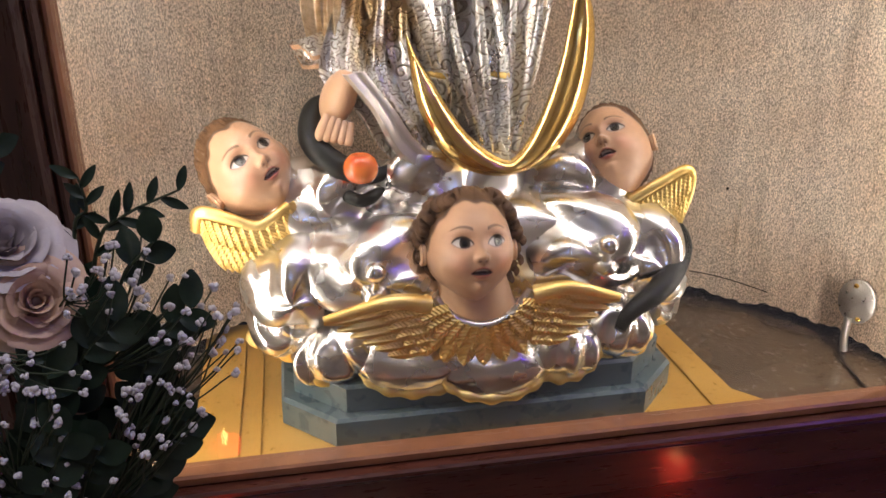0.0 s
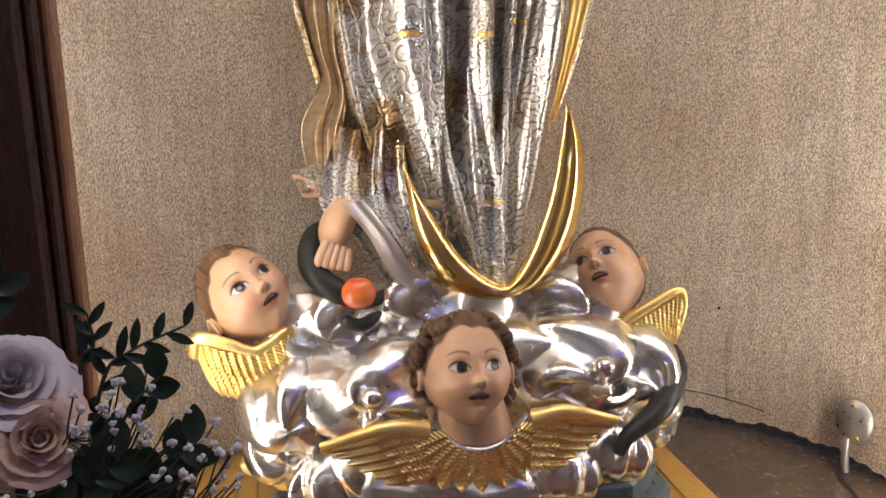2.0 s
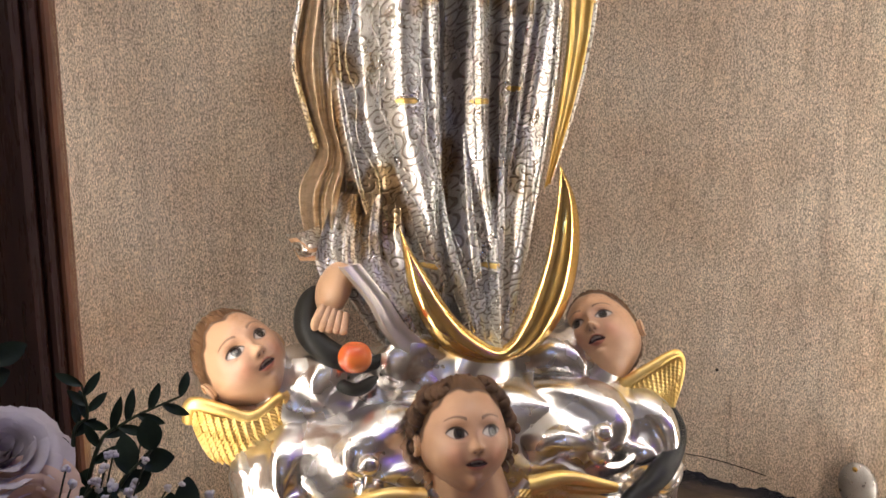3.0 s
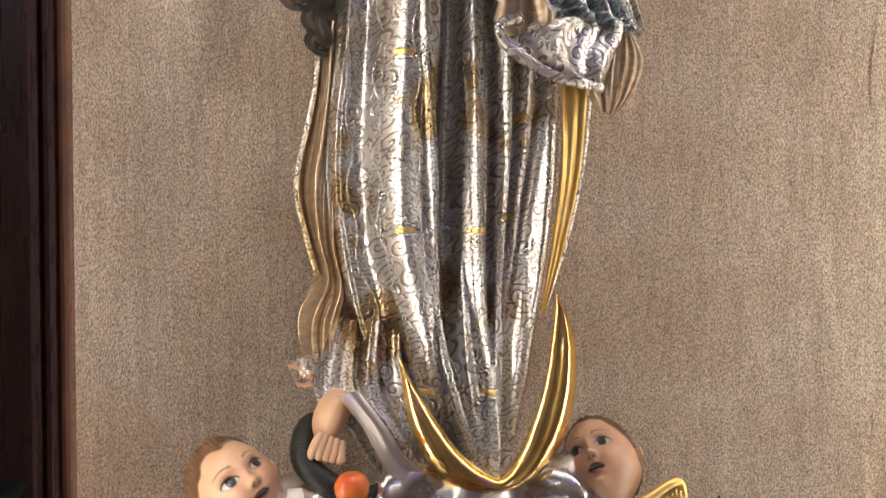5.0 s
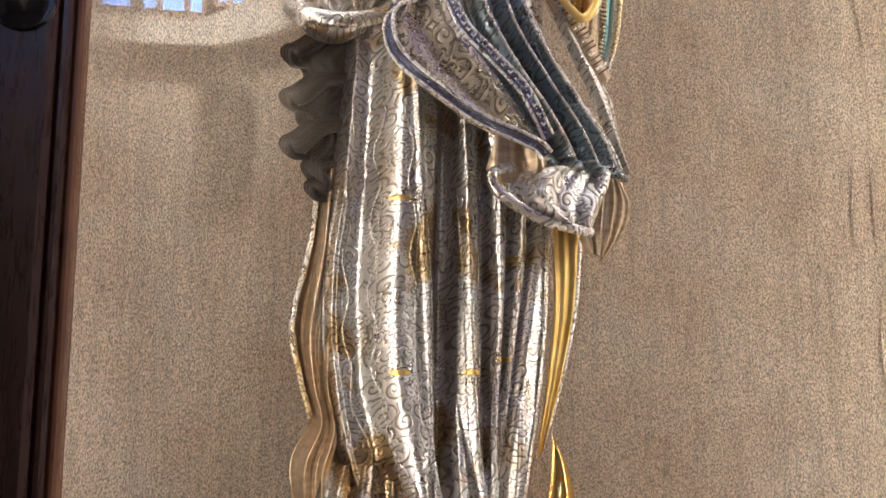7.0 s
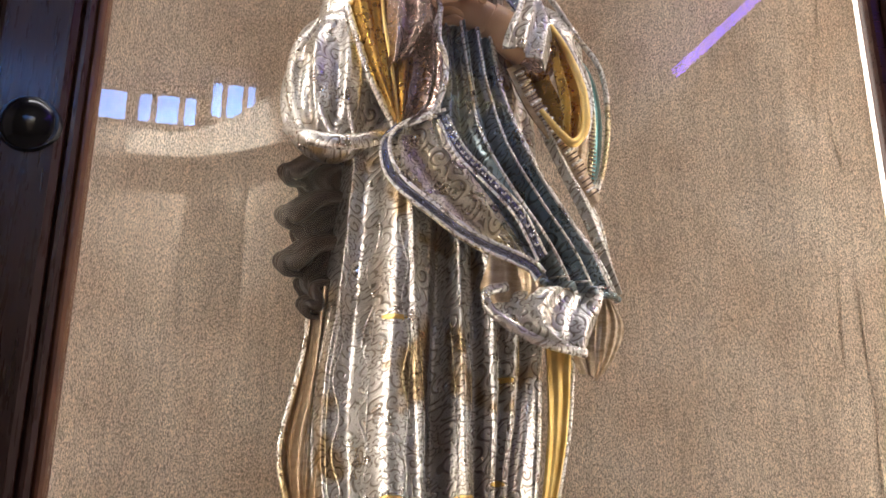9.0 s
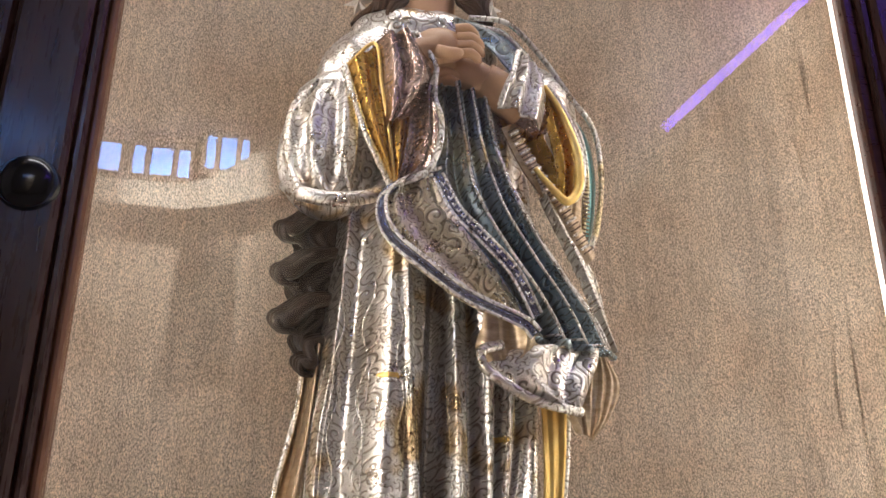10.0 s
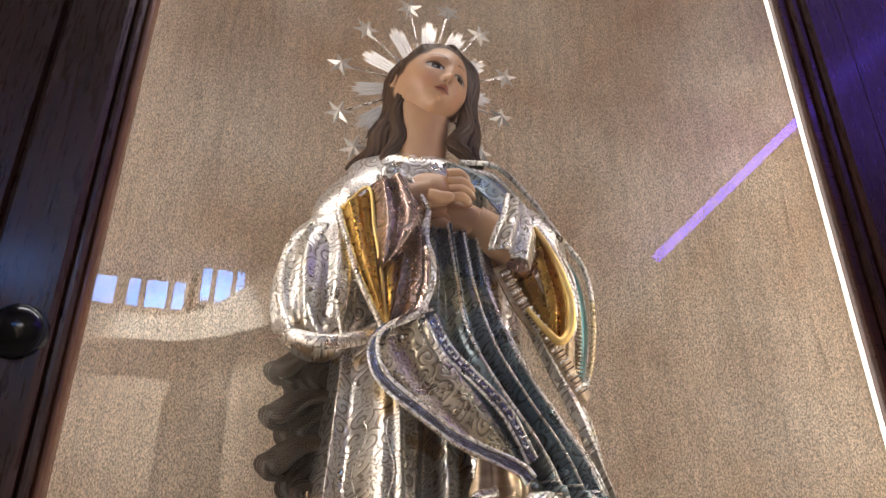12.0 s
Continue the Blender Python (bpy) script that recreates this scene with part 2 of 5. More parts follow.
def niche_material():
    """Rough painted lining: sandy grain, drips and creases running down, warm and grey blotches."""
    m, t, b = material("rough_painted_niche")
    big = noise_tex(t, 3.2, 5, 0.6)
    c1 = ramp(t, big.outputs["Fac"], [(0.28, (0.53, 0.37, 0.245)), (0.5, (0.65, 0.52, 0.395)), (0.72, (0.78, 0.67, 0.545))])
    streak = noise_tex(t, 10, 4, 0.6, stretch=(6, 6, 0.7))
    c2 = ramp(t, streak.outputs["Fac"], [(0.3, grey(0.78)), (0.6, grey(1.0))])
    grain = noise_tex(t, 450, 5, 0.8, stretch=(1, 1, 0.6))
    crinkle = noise_tex(t, 45, 4, 0.7, 0.8, stretch=(1, 1, 0.7))
    c3 = ramp(t, grain.outputs["Fac"], [(0.41, (0.20, 0.17, 0.14)), (0.49, (0.96, 0.95, 0.94)), (0.57, (1.75, 1.72, 1.68))])
    mix = None
    for a, k in ((c2, 0.9), (c3, 0.78)):
        mm = t.nodes.new("ShaderNodeMixRGB")
        mm.blend_type = "MULTIPLY"
        mm.inputs[0].default_value = k
        t.links.new((mix or c1).outputs["Color"], mm.inputs[1])
        t.links.new(a.outputs["Color"], mm.inputs[2])
        mix = mm
    t.links.new(mix.outputs["Color"], b.inputs["Base Color"])
    b.inputs["Roughness"].default_value = 0.55
    drip = noise_tex(t, 16, 5, 0.65, 0.6, stretch=(3.2, 3.2, 0.6))
    b0 = bump(t, b, drip.outputs["Fac"], 1.0, 0.011)
    b1 = bump(t, b, crinkle.outputs["Fac"], 1.0, 0.009, b0)
    bump(t, b, grain.outputs["Fac"], 1.0, 0.006, b1)
    return m


NICHE = niche_material()


def pane_material():
    m = bpy.data.materials.new("clear_glass")
    m.use_nodes = True
    t = m.node_tree
    t.nodes.remove(t.nodes["Principled BSDF"])
    tr, gl, lw, mx = (t.nodes.new(k) for k in ("ShaderNodeBsdfTransparent", "ShaderNodeBsdfGlossy", "ShaderNodeLayerWeight", "ShaderNodeMixShader"))
    gl.inputs["Roughness"].default_value = 0.0
    lw.inputs["Blend"].default_value = 0.5
    pw, ma = t.nodes.new("ShaderNodeMath"), t.nodes.new("ShaderNodeMath")
    pw.operation, ma.operation = "POWER", "MULTIPLY_ADD"
    pw.inputs[1].default_value = 5.0
    ma.inputs[1].default_value, ma.inputs[2].default_value = 0.95, 0.05
    t.links.new(lw.outputs["Facing"], pw.inputs[0])
    t.links.new(pw.outputs[0], ma.inputs[0])
    t.links.new(ma.outputs[0], mx.inputs[0])
    t.links.new(tr.outputs[0], mx.inputs[1])
    t.links.new(gl.outputs[0], mx.inputs[2])
    t.links.new(mx.outputs[0], t.nodes["Material Output"].inputs[0])
    return m


GLASS = pane_material()

# ---- mesh tools ----


class Shape:
    """Gathers grids of points with a material each into one mesh."""

    def __init__(self):
        self.v, self.f, self.m, self.mats, self.paint = [], [], [], [], {}

    def slot(self, mat):
        if mat not in self.mats:
            self.mats.append(mat)
        return self.mats.index(mat)

    def grid(self, P, mat, wrap_u=False, wrap_v=False, paint=None):
        """P[u, v] -> points. paint[u, v]: brushed-on colour and gloss."""
        P = np.asarray(P, float)
        nu, nv = P.shape[:2]
        o, k = len(self.v), self.slot(mat)
        if paint is not None:
            self.paint[o] = np.asarray(paint).reshape(-1, 4)
        self.v.extend(map(tuple, P.reshape(-1, 3)))
        for i in range(nu if wrap_u else nu - 1):
            a, b = i * nv, (i + 1) % nu * nv
            for j in range(nv if wrap_v else nv - 1):
                j2 = (j + 1) % nv
                self.f.append((o + a + j, o + b + j, o + b + j2, o + a + j2))
                self.m.append(k)

    def poly(self, pts, faces, mat):
        o, k = len(self.v), self.slot(mat)
        self.v.extend(tuple(p) for p in pts)
        for f in faces:
            self.f.append(tuple(o + i for i in f))
            self.m.append(k)

    def box(self, x0, x1, y0, y1, z0, z1, mat, ch=0.0):
        c = min(ch, (x1 - x0) / 2.1, (y1 - y0) / 2.1, (z1 - z0) / 2.1)
        if c <= 0:
            pts = [(x, y, z) for x in (x0, x1) for y in (y0, y1) for z in (z0, z1)]
            self.poly(pts, [(0, 1, 3, 2), (4, 6, 7, 5), (0, 4, 5, 1), (2, 3, 7, 6), (0, 2, 6, 4), (1, 5, 7, 3)], mat)
            return
        rings = []
        for z, s in ((z0, c), (z0 + c, 0), (z1 - c, 0), (z1, c)):
            a0, a1, b0, b1 = x0 + s, x1 - s, y0 + s, y1 - s
            rings.append([(a0 + c, b0, z), (a1 - c, b0, z), (a1, b0 + c, z), (a1, b1 - c, z), (a1 - c, b1, z), (a0 + c, b1, z), (a0, b1 - c, z), (a0, b0 + c, z)])
        o, k = len(self.v), self.slot(mat)
        for r in rings:
            self.v.extend(r)
        for i in range(3):
            for j in range(8):
                j2 = (j + 1) % 8
                self.f.append((o + i * 8 + j, o + i * 8 + j2, o + i * 8 + 8 + j2, o + i * 8 + 8 + j))
                self.m.append(k)
        self.f += [tuple(o + j for j in range(7, -1, -1)), tuple(o + 24 + j for j in range(8))]
        self.m += [k, k]

    def ball(self, c, r, mat, rot=None, n=20, deform=None):
        th = np.linspace(0, 2 * np.pi, 2 * n, endpoint=False)
        ph = np.linspace(0.02, np.pi - 0.02, n)
        T, H = np.meshgrid(th, ph, indexing="ij")
        P = np.stack([np.sin(H) * np.cos(T), np.sin(H) * np.sin(T), np.cos(H)], -1)
        if deform:
            P = deform(P)
        P = P * np.asarray(r if np.ndim(r) else (r, r, r))
        if rot is not None:
            P = P @ np.array(rot).T
        self.grid(P + np.asarray(c), mat, wrap_u=True)

    def tube(self, path, radii, mat, n=10, flat=1.0, up=(0, -1, 0)):
        """A tube along path with a radius per point, squeezed by flat across `up`."""
        path = np.asarray(path, float)
        R = np.broadcast_to(np.asarray(radii, float), (len(path),))
        d = np.gradient(path, axis=0)
        d /= np.linalg.norm(d, axis=1)[:, None] + 1e-9
        u = np.asarray(up, float)
        s = np.cross(d, u)
        s /= np.linalg.norm(s, axis=1)[:, None] + 1e-6
        w = np.cross(s, d)
        a = np.linspace(0, 2 * np.pi, n, endpoint=False)
        P = path[:, None] + R[:, None, None] * (np.cos(a)[None, :, None] * s[:, None] + flat * np.sin(a)[None, :, None] * w[:, None])
        self.grid(P, mat, wrap_v=True)
        for e in (0, -1):
            if R[e] > 1e-4:
                k = len(self.v)
                self.poly(P[e], [tuple(range(n))], mat)

    def object(self, name, parent=None, smooth=True, label=""):
        me = bpy.data.meshes.new(name)
        me.from_pydata(self.v, [], self.f)
        for m in self.mats:
            me.materials.append(m)
        me.polygons.foreach_set("material_index", self.m)
        me.polygons.foreach_set("use_smooth", [smooth] * len(self.f))
        me.validate()
        bm = bmesh.new()
        bm.from_mesh(me)
        bmesh.ops.recalc_face_normals(bm, faces=bm.faces)
        bm.to_mesh(me)
        bm.free()
        if self.paint:
            col = np.ones((len(me.vertices), 4))
            for o, c in self.paint.items():
                col[o:o + len(c)] = c
            me.attributes.new("paint", "FLOAT_COLOR", "POINT").data.foreach_set("color", col.ravel())
        ob = new(name, me)
        if parent:
            ob.parent = parent
        if label:
            ob["label"] = label
        return ob


def spline(pts, n):
    """A smooth curve of n points through a few control points."""
    p = np.asarray(pts, float)
    q = np.vstack([2 * p[0] - p[1], p, 2 * p[-1] - p[-2]])
    out = []
    for t in np.linspace(0, len(p) - 1 - 1e-6, n):
        i = int(t)
        f = t - i
        a, b, c, d = q[i:i + 4]
        out.append(0.5 * (2 * b + (c - a) * f + (2 * a - 5 * b + 4 * c - d) * f * f + (3 * b - a - 3 * c + d) * f ** 3))
    return np.array(out)


def curve1(z, zs, vs):
    """Smooth value over height from a few stations."""
    zs, vs = np.asarray(zs, float), np.asarray(vs, float)
    g = np.linspace(zs[0], zs[-1], 200)
    y = np.interp(g, zs, vs)
    k = np.hanning(23)
    y2 = np.convolve(np.pad(y, 11, "edge"), k / k.sum(), "valid")
    return np.interp(z, g, y2)


def rumple(P, scale, seed=0, octaves=3):
    """Cheap smooth noise of points, about -1 to 1."""
    rng = np.random.default_rng(seed)
    out = np.zeros(P.shape[:-1])
    for o in range(octaves):
        for _ in range(4):
            k = rng.normal(size=3) * scale * 2 ** o
            out += np.sin(P @ k + rng.uniform(0, 6.28)) * 0.25 / 1.6 ** o
    return out


def empty(name):
    return new(name)


def part(name, shape, parent, label="", smooth=True):
    return shape.object(name, parent, smooth, label)


def setting(name, shape, label, category, smooth=False):
    return tagged(shape.object(name, None, smooth), label, category, kind="structure")


# ---- the case and the niche ----
GLASS_Y, SHELF = 0.80, 0.97
NX, NA, NY, NB = 0.29, 0.60, 0.815, 0.50


def niche_point(a):
    """The plan of the niche: a flattened arch, a from 0 (right cheek) to pi (left cheek)."""
    c, s = math.cos(a), math.sin(a)
    return NX + NA * math.copysign(abs(c) ** 0.9, c), NY + NB * abs(s) ** 0.9


def build_niche():
    s = Shape()
    na, nz = 260, 180
    P = np.zeros((na, nz, 3))
    for i in range(na):
        x, y = niche_point(math.pi * i / (na - 1))
        for j in range(nz):
            z = 0.99 + (3.7 - 0.99) * j / (nz - 1)
            if j == 0:
                z += 0.006 * math.sin(i * 0.24) * math.sin(i * 0.08) + 0.002 * math.sin(i * 0.65) + 0.002 * math.sin(i * 1.5)
            P[i, j] = x, y, z
    d = rumple(P * (1, 1, 0.35), 9, 3) * 0.004
    runs = np.abs(rumple(P * (1, 1, 0.16), 34, 7, 3)) ** 0.5
    near = np.clip(1.25 - np.linspace(0, math.pi, na) / 0.75, 0.06, 1)[:, None]
    d = d + 0.0075 * (runs - 0.5) * near
    P[..., 1] += d
    P[..., 0] += d * 0.6
    s.grid(P, NICHE)
    # outer skin gives the lining its thickness
    Q = P.copy()
    Q[..., 0] = NX + (Q[..., 0] - NX) * 1.03
    Q[..., 1] = NY + (Q[..., 1] - NY) * 1.03
    s.grid(Q, NICHE)
    # creases and runs of thick paint down the lining
    rc = random.Random(11)
    for a, z0, z1, r in ((0.16, 1.0, 3.0, 0.004), (0.22, 1.02, 1.9, 0.003), (0.27, 1.6, 2.6, 0.0025), (0.33, 1.3, 2.4, 0.002), (0.45, 1.9, 2.6, 0.002), (0.52, 1.25, 1.8, 0.0018), (0.66, 1.55, 1.95, 0.0022), (0.74, 1.02, 1.4, 0.0018), (2.55, 1.1, 2.0, 0.0016), (2.75, 1.6, 2.4, 0.0018)):
        pts = []
        for k in range(14):
            q = a + rc.uniform(-0.012, 0.012)
            x, y = niche_point(q)
            pts.append((x, y + 0.001, z0 + (z1 - z0) * k / 13))
        s.tube(spline(pts, 60), r * (0.6 + 0.4 * np.sin(np.linspace(0, 25, 60))), NICHE, 8)
    # a nail and a thin wire along the foot of the lining
    x, y = niche_point(0.80)
    s.ball((x, y - 0.004, 1.190), 0.0028, BLACK, n=8)
    s.tube([(*[c - 0.004 * k for k, c in enumerate(niche_point(q))], 1.022 + 0.006 * math.sin(q * 9)) for q in np.linspace(0.62, 0.98, 24)], 0.0009, BLACK, 5)
    return setting("wall_niche", s, "rough sandy beige painted lining of a curved niche", "niche wall", True)


build_niche()
s = Shape()
s.box(-0.36, 0.94, 0.80, 1.40, SHELF - 0.03, SHELF, BOARD, 0.002)
setting("floor_niche", s, "dark brown glossy board floor of the niche", "shelf")
s = Shape()
s.box(-0.40, 0.98, 0.825, 1.40, 3.70, 3.74, CREAM)
setting("ceiling_niche", s, "pale plaster ceiling of the niche", "ceiling")

case = empty("display_case")
tagged(case, "dark varnished wooden case frame with light brown inner beads", "display case")


def frame_bar(name, boxes, label=""):
    s = Shape()
    for b in boxes:
        s.box(*b)
    return part(name, s, case, label, False)


frame_bar("left_stile", [(-0.30, -0.226, 0.765, 0.82, 0.55, 3.72, WOOD, 0.006), (-0.226, -0.214, 0.775, 0.82, 1.0, 3.72, WOOD, 0.004)])
frame_bar("left_bead", [(-0.214, -0.205, 0.785, 0.815, 1.018, 3.68, LIT_BEAD, 0.003)], "light brown lit bead")
frame_bar("right_stile", [(0.825, 0.90, 0.765, 0.82, 0.55, 3.72, WOOD, 0.006), (0.808, 0.825, 0.775, 0.82, 1.0, 3.72, WOOD, 0.004)])
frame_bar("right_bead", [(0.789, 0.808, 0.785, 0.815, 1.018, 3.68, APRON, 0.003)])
frame_bar("bottom_rail", [(-0.226, 0.825, 0.765, 0.797, 0.995, 1.006, APRON, 0.003), (-0.226, 0.825, 0.770, 0.82, 0.93, 0.995, APRON, 0.004)])
frame_bar("bottom_bead", [(-0.214, 0.808, 0.781, 0.812, 1.006, 1.020, LIT_BEAD, 0.003)], "light brown lit bead")
frame_bar("apron", [(-0.226, 0.825, 0.785, 0.82, 0.50, 0.928, APRON, 0.004)], "red-brown varnished panel")
frame_bar("top_rail", [(-0.226, 0.825, 0.765, 0.82, 3.60, 3.75, WOOD, 0.006)])
s = Shape()
s.box(0.783, 0.787, 0.803, 0.807, 1.03, 3.58, LED)
part("led_strip", s, case, "glowing white light strip", False)
s = Shape()
s.box(-0.2045, 0.7785, GLASS_Y - 0.002, GLASS_Y + 0.002, 1.021, 3.598, GLASS)
pane = part("glass_pane", s, case, "clear reflecting glass", False)
pane.visible_shadow = False

knob = Shape()
knob.ball((-0.2565, 0.764, 2.003), (0.026, 0.014, 0.029), BLACK, n=18)
knob.tube([(-0.2565, 0.767, 2.003), (-0.2565, 0.760, 2.003)], [0.030, 0.028], BLACK, 24, up=(0, 0, 1))
tagged(knob.object("round_knob"), "glossy black round boss on the dark frame", "knob")


def side_panel(name, x0, x1):
    s = Shape()
    s.box(x0, x1, 0.775, 0.84, 0.0, 4.2, WOOD, 0.006)
    for k in range(1, 3):
        x = x0 + (x1 - x0) * k / 3
        s.box(x - 0.012, x + 0.012, 0.762, 0.774, 0.0, 4.2, WOOD, 0.004)
    return setting(name, s, "dark varnished timber panelling", "panelling")


side_panel("wall_panel_left", -1.6, -0.302)
side_panel("wall_panel_right", 0.902, 2.2)
s = Shape()
s.box(-0.30, 0.90, 0.83, 0.86, 0.0, 0.93, WOOD, 0.004)
setting("wall_under_case", s, "dark timber panel under the case", "panelling")

# ---- the church behind the camera, seen in the glass ----
s = Shape()
s.box(-7, -2.79, BY - 0.4, BY, 0, 12, CHURCH_WALL)
s.box(-2.79, -1.45, BY - 0.4, BY, 0, 4.9, CHURCH_WALL)
s.box(-2.79, -1.45, BY - 0.4, BY, 5.5, 12, CHURCH_WALL)
s.box(-1.96, -1.64, BY - 0.4, BY, 4.9, 5.5, CHURCH_WALL)
s.box(0.0, 12, BY - 0.4, BY, 0, 12, CHURCH_WALL)
s.box(-1.45, 0.0, BY - 0.4, BY, 5.62, 12, CHURCH_WALL)
s.box(-1.45, 0.0, BY - 0.4, BY, 4.4, 4.9, CHURCH_WALL)
s.box(-1.45, -0.72, BY - 0.4, BY, 0, 4.4, CHURCH_WALL)
s.box(-0.12, 0.0, BY - 0.4, BY, 0, 4.4, CHURCH_WALL)
# backing of the arched opening, its shade put into the colour
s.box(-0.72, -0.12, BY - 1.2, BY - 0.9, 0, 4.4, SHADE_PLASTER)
for i in range(10):
    a0, a1 = math.pi * i / 10, math.pi * (i + 1) / 10
    x = -0.42 + 0.30 * math.cos((a0 + a1) / 2)
    s.box(x - 0.05, x + 0.05, BY - 0.39, BY - 0.004, 4.06 + 0.28 * math.sin((a0 + a1) / 2), 4.41, CHURCH_WALL)
setting("wall_church_back", s, "cream plastered church wall with an arched opening", "wall")
s = Shape()
s.box(-7, 12, BY - 0.4, 0.84, -0.1, 0, FLOOR_STONE)
setting("floor", s, "worn stone church floor", "floor")
s = Shape()
s.box(-7, 12, BY - 0.4, 0.9, 12, 12.2, CREAM)
setting("ceiling", s, "pale plaster church ceiling", "ceiling")
s = Shape()
s.box(-7.3, -7, BY - 0.4, 0.9, 0, 12, CREAM)
s.box(12, 12.3, BY - 0.4, 0.9, 0, 12, CREAM)
setting("wall_church_sides", s, "cream plastered side walls", "wall")
s = Shape()
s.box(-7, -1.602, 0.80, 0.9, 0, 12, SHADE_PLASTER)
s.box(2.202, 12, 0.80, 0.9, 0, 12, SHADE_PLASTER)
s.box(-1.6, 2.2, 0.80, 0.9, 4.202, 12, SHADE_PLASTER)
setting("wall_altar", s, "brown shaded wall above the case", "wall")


def church_window(name, x0, x1, z0, z1, cuts):
    w = empty(name)
    s = Shape()
    for a, b, c, d in ((x0 - 0.04, x1 + 0.04, z0 - 0.05, z0), (x0 - 0.04, x1 + 0.04, z1, z1 + 0.05), (x0 - 0.04, x0, z0, z1), (x1, x1 + 0.04, z0, z1)):
        s.box(a, b, BY + 0.002, BY + 0.05, c, d, SHADE_PLASTER)
    for c in cuts:
        s.box(c - 0.025, c + 0.025, BY - 0.05, BY + 0.04, z0, z1, SHADE_PLASTER)
    part("window_frame", s, w, "", False)
    s = Shape()
    s.box(x0, x1, BY - 0.10, BY - 0.08, z0, z1, SKY)
    part("pane", s, w, "bright blue daylight pane", False)
    return tagged(w, "bright blue daylight window with dark bars", "window", kind="structure")


church_window("window_1", -1.60, -1.33, 4.95, 5.30, [])
# unseen in the glass; added to give the left stile its blue gloss
church_window("gloss_window", -2.75, -2.0, 5.0, 5.45, [-2.5, -2.25])
church_window("window_2", -1.23, -0.68, 4.95, 5.30, [-1.08, -0.82])
church_window("window_3", -0.54, -0.12, 5.08, 5.50, [-0.42, -0.22])
# curved gallery front under the windows
s = Shape()
P = np.zeros((50, 4, 3))
for i in range(50):
    x = -1.9 + 2.4 * i / 49
    zb, zt = 4.545 + 0.30 * max(0, x + 0.75) ** 1.5, 4.80 + 0.66 * max(0, x + 0.85) ** 1.8
    P[i] = [(x, BY + 0.06, zb), (x, BY + 0.22, zb), (x, BY + 0.22, zt), (x, BY + 0.06, zt)]
s.grid(P, CREAM, wrap_v=True)
setting("trim_gallery", s, "white curved gallery front", "gallery")
# sloping beam with a violet light strip
beam = empty("ceiling_beam")
tagged(beam, "sloping ceiling beam with a violet light strip", "beam")
s = Shape()
d = Vector((2.9, 0, 2.8)).normalized()
nrm = Vector((-d.z, 0, d.x))
a, b = Vector((4.42, BY + 0.5, 6.05)), Vector((9.2, BY + 0.5, 10.75))


def slab(s, a, b, h0, h1, y0, y1, mat):
    pts = [p + nrm * h + Vector((0, y, 0)) for p in (a, b) for h in (h0, h1) for y in (y0, y1)]
    s.poly(pts, [(0, 1, 3, 2), (4, 6, 7, 5), (0, 4, 5, 1), (2, 3, 7, 6), (0, 2, 6, 4), (1, 5, 7, 3)], mat)


slab(s, a, b, -0.5, -0.104, -0.4, 0.1, SHADE_PLASTER)
part("timber", s, beam, "", False)
s = Shape()
slab(s, a, b, -0.10, 0.012, -0.1, 0.1, VIOLET)
part("led_strip", s, beam, "glowing violet light strip", False)

# ---- boards and plinth under the statue ----
s = Shape()
out = [(-0.188, 0.845), (0.66, 0.845), (0.606, 0.905), (0.600, 1.16), (-0.163, 1.25), (-0.156, 0.895)]
n = len(out)
pts = [(x, y, z) for z in (SHELF + 0.001, SHELF + 0.006) for x, y in out]
s.poly(pts, [tuple(range(n))[::-1], tuple(range(n, 2 * n))] + [(i, (i + 1) % n, n + (i + 1) % n, n + i) for i in range(n)], GILT_BOARD)
for x in (-0.098, -0.070, 0.555):
    s.box(x, x + 0.003, 0.85, 1.2, SHELF + 0.0062, SHELF + 0.009, GILT_BOARD, 0.001)
tagged(s.object("gold_board", None, False), "yellow gold painted board lying on the niche floor", "board")


def octagon_tier(s, x0, x1, y0, y1, z0, z1, cut, mat, ch=0.004):
    rings = []
    for z, i in ((z0, 0), (z1 - ch, 0), (z1, ch)):
        a0, a1, b0, b1, c = x0 + i, x1 - i, y0 + i, y1 - i, cut
        rings.append([(a0 + c, b0, z), (a1 - c, b0, z), (a1, b0 + c, z), (a1, b1 - c, z), (a1 - c, b1, z), (a0 + c, b1, z), (a0, b1 - c, z), (a0, b0 + c, z)])
    for k in range(2):
        s.poly(rings[k] + rings[k + 1], [(j, (j + 1) % 8, 8 + (j + 1) % 8, 8 + j) for j in range(8)], mat)
    s.poly(rings[0], [tuple(range(8))[::-1]], mat)
    s.poly(rings[2], [tuple(range(8))], mat)


plinth = tagged(empty("plinth"), "slate blue painted octagonal wooden plinth", "plinth")
s = Shape()
octagon_tier(s, -0.040, 0.520, 0.868, 1.27, SHELF + 0.007, 1.016, 0.068, SLATE)
part("lower_step", s, plinth, "", False)
s = Shape()
octagon_tier(s, -0.022, 0.502, 0.884, 1.25, 1.0165, 1.055, 0.066, SLATE)
part("upper_step", s, plinth, "", False)

# ---- the statue ----


def turn(yaw=0.0, up=0.0, lean=0.0):
    return Matrix.Rotation(radians(yaw), 3, "Z") @ Matrix.Rotation(radians(-up), 3, "X") @ Matrix.Rotation(radians(lean), 3, "Y")


def gauss(x, z, x0, z0, w, h):
    return np.exp(-((x - x0) / w) ** 2 - ((z - z0) / h) ** 2)


def soft(x, a, b):
    """Smooth step from 0 at a to 1 at b."""
    k = np.clip((x - a) / (b - a), 0, 1)
    return k * k * (3 - 2 * k)


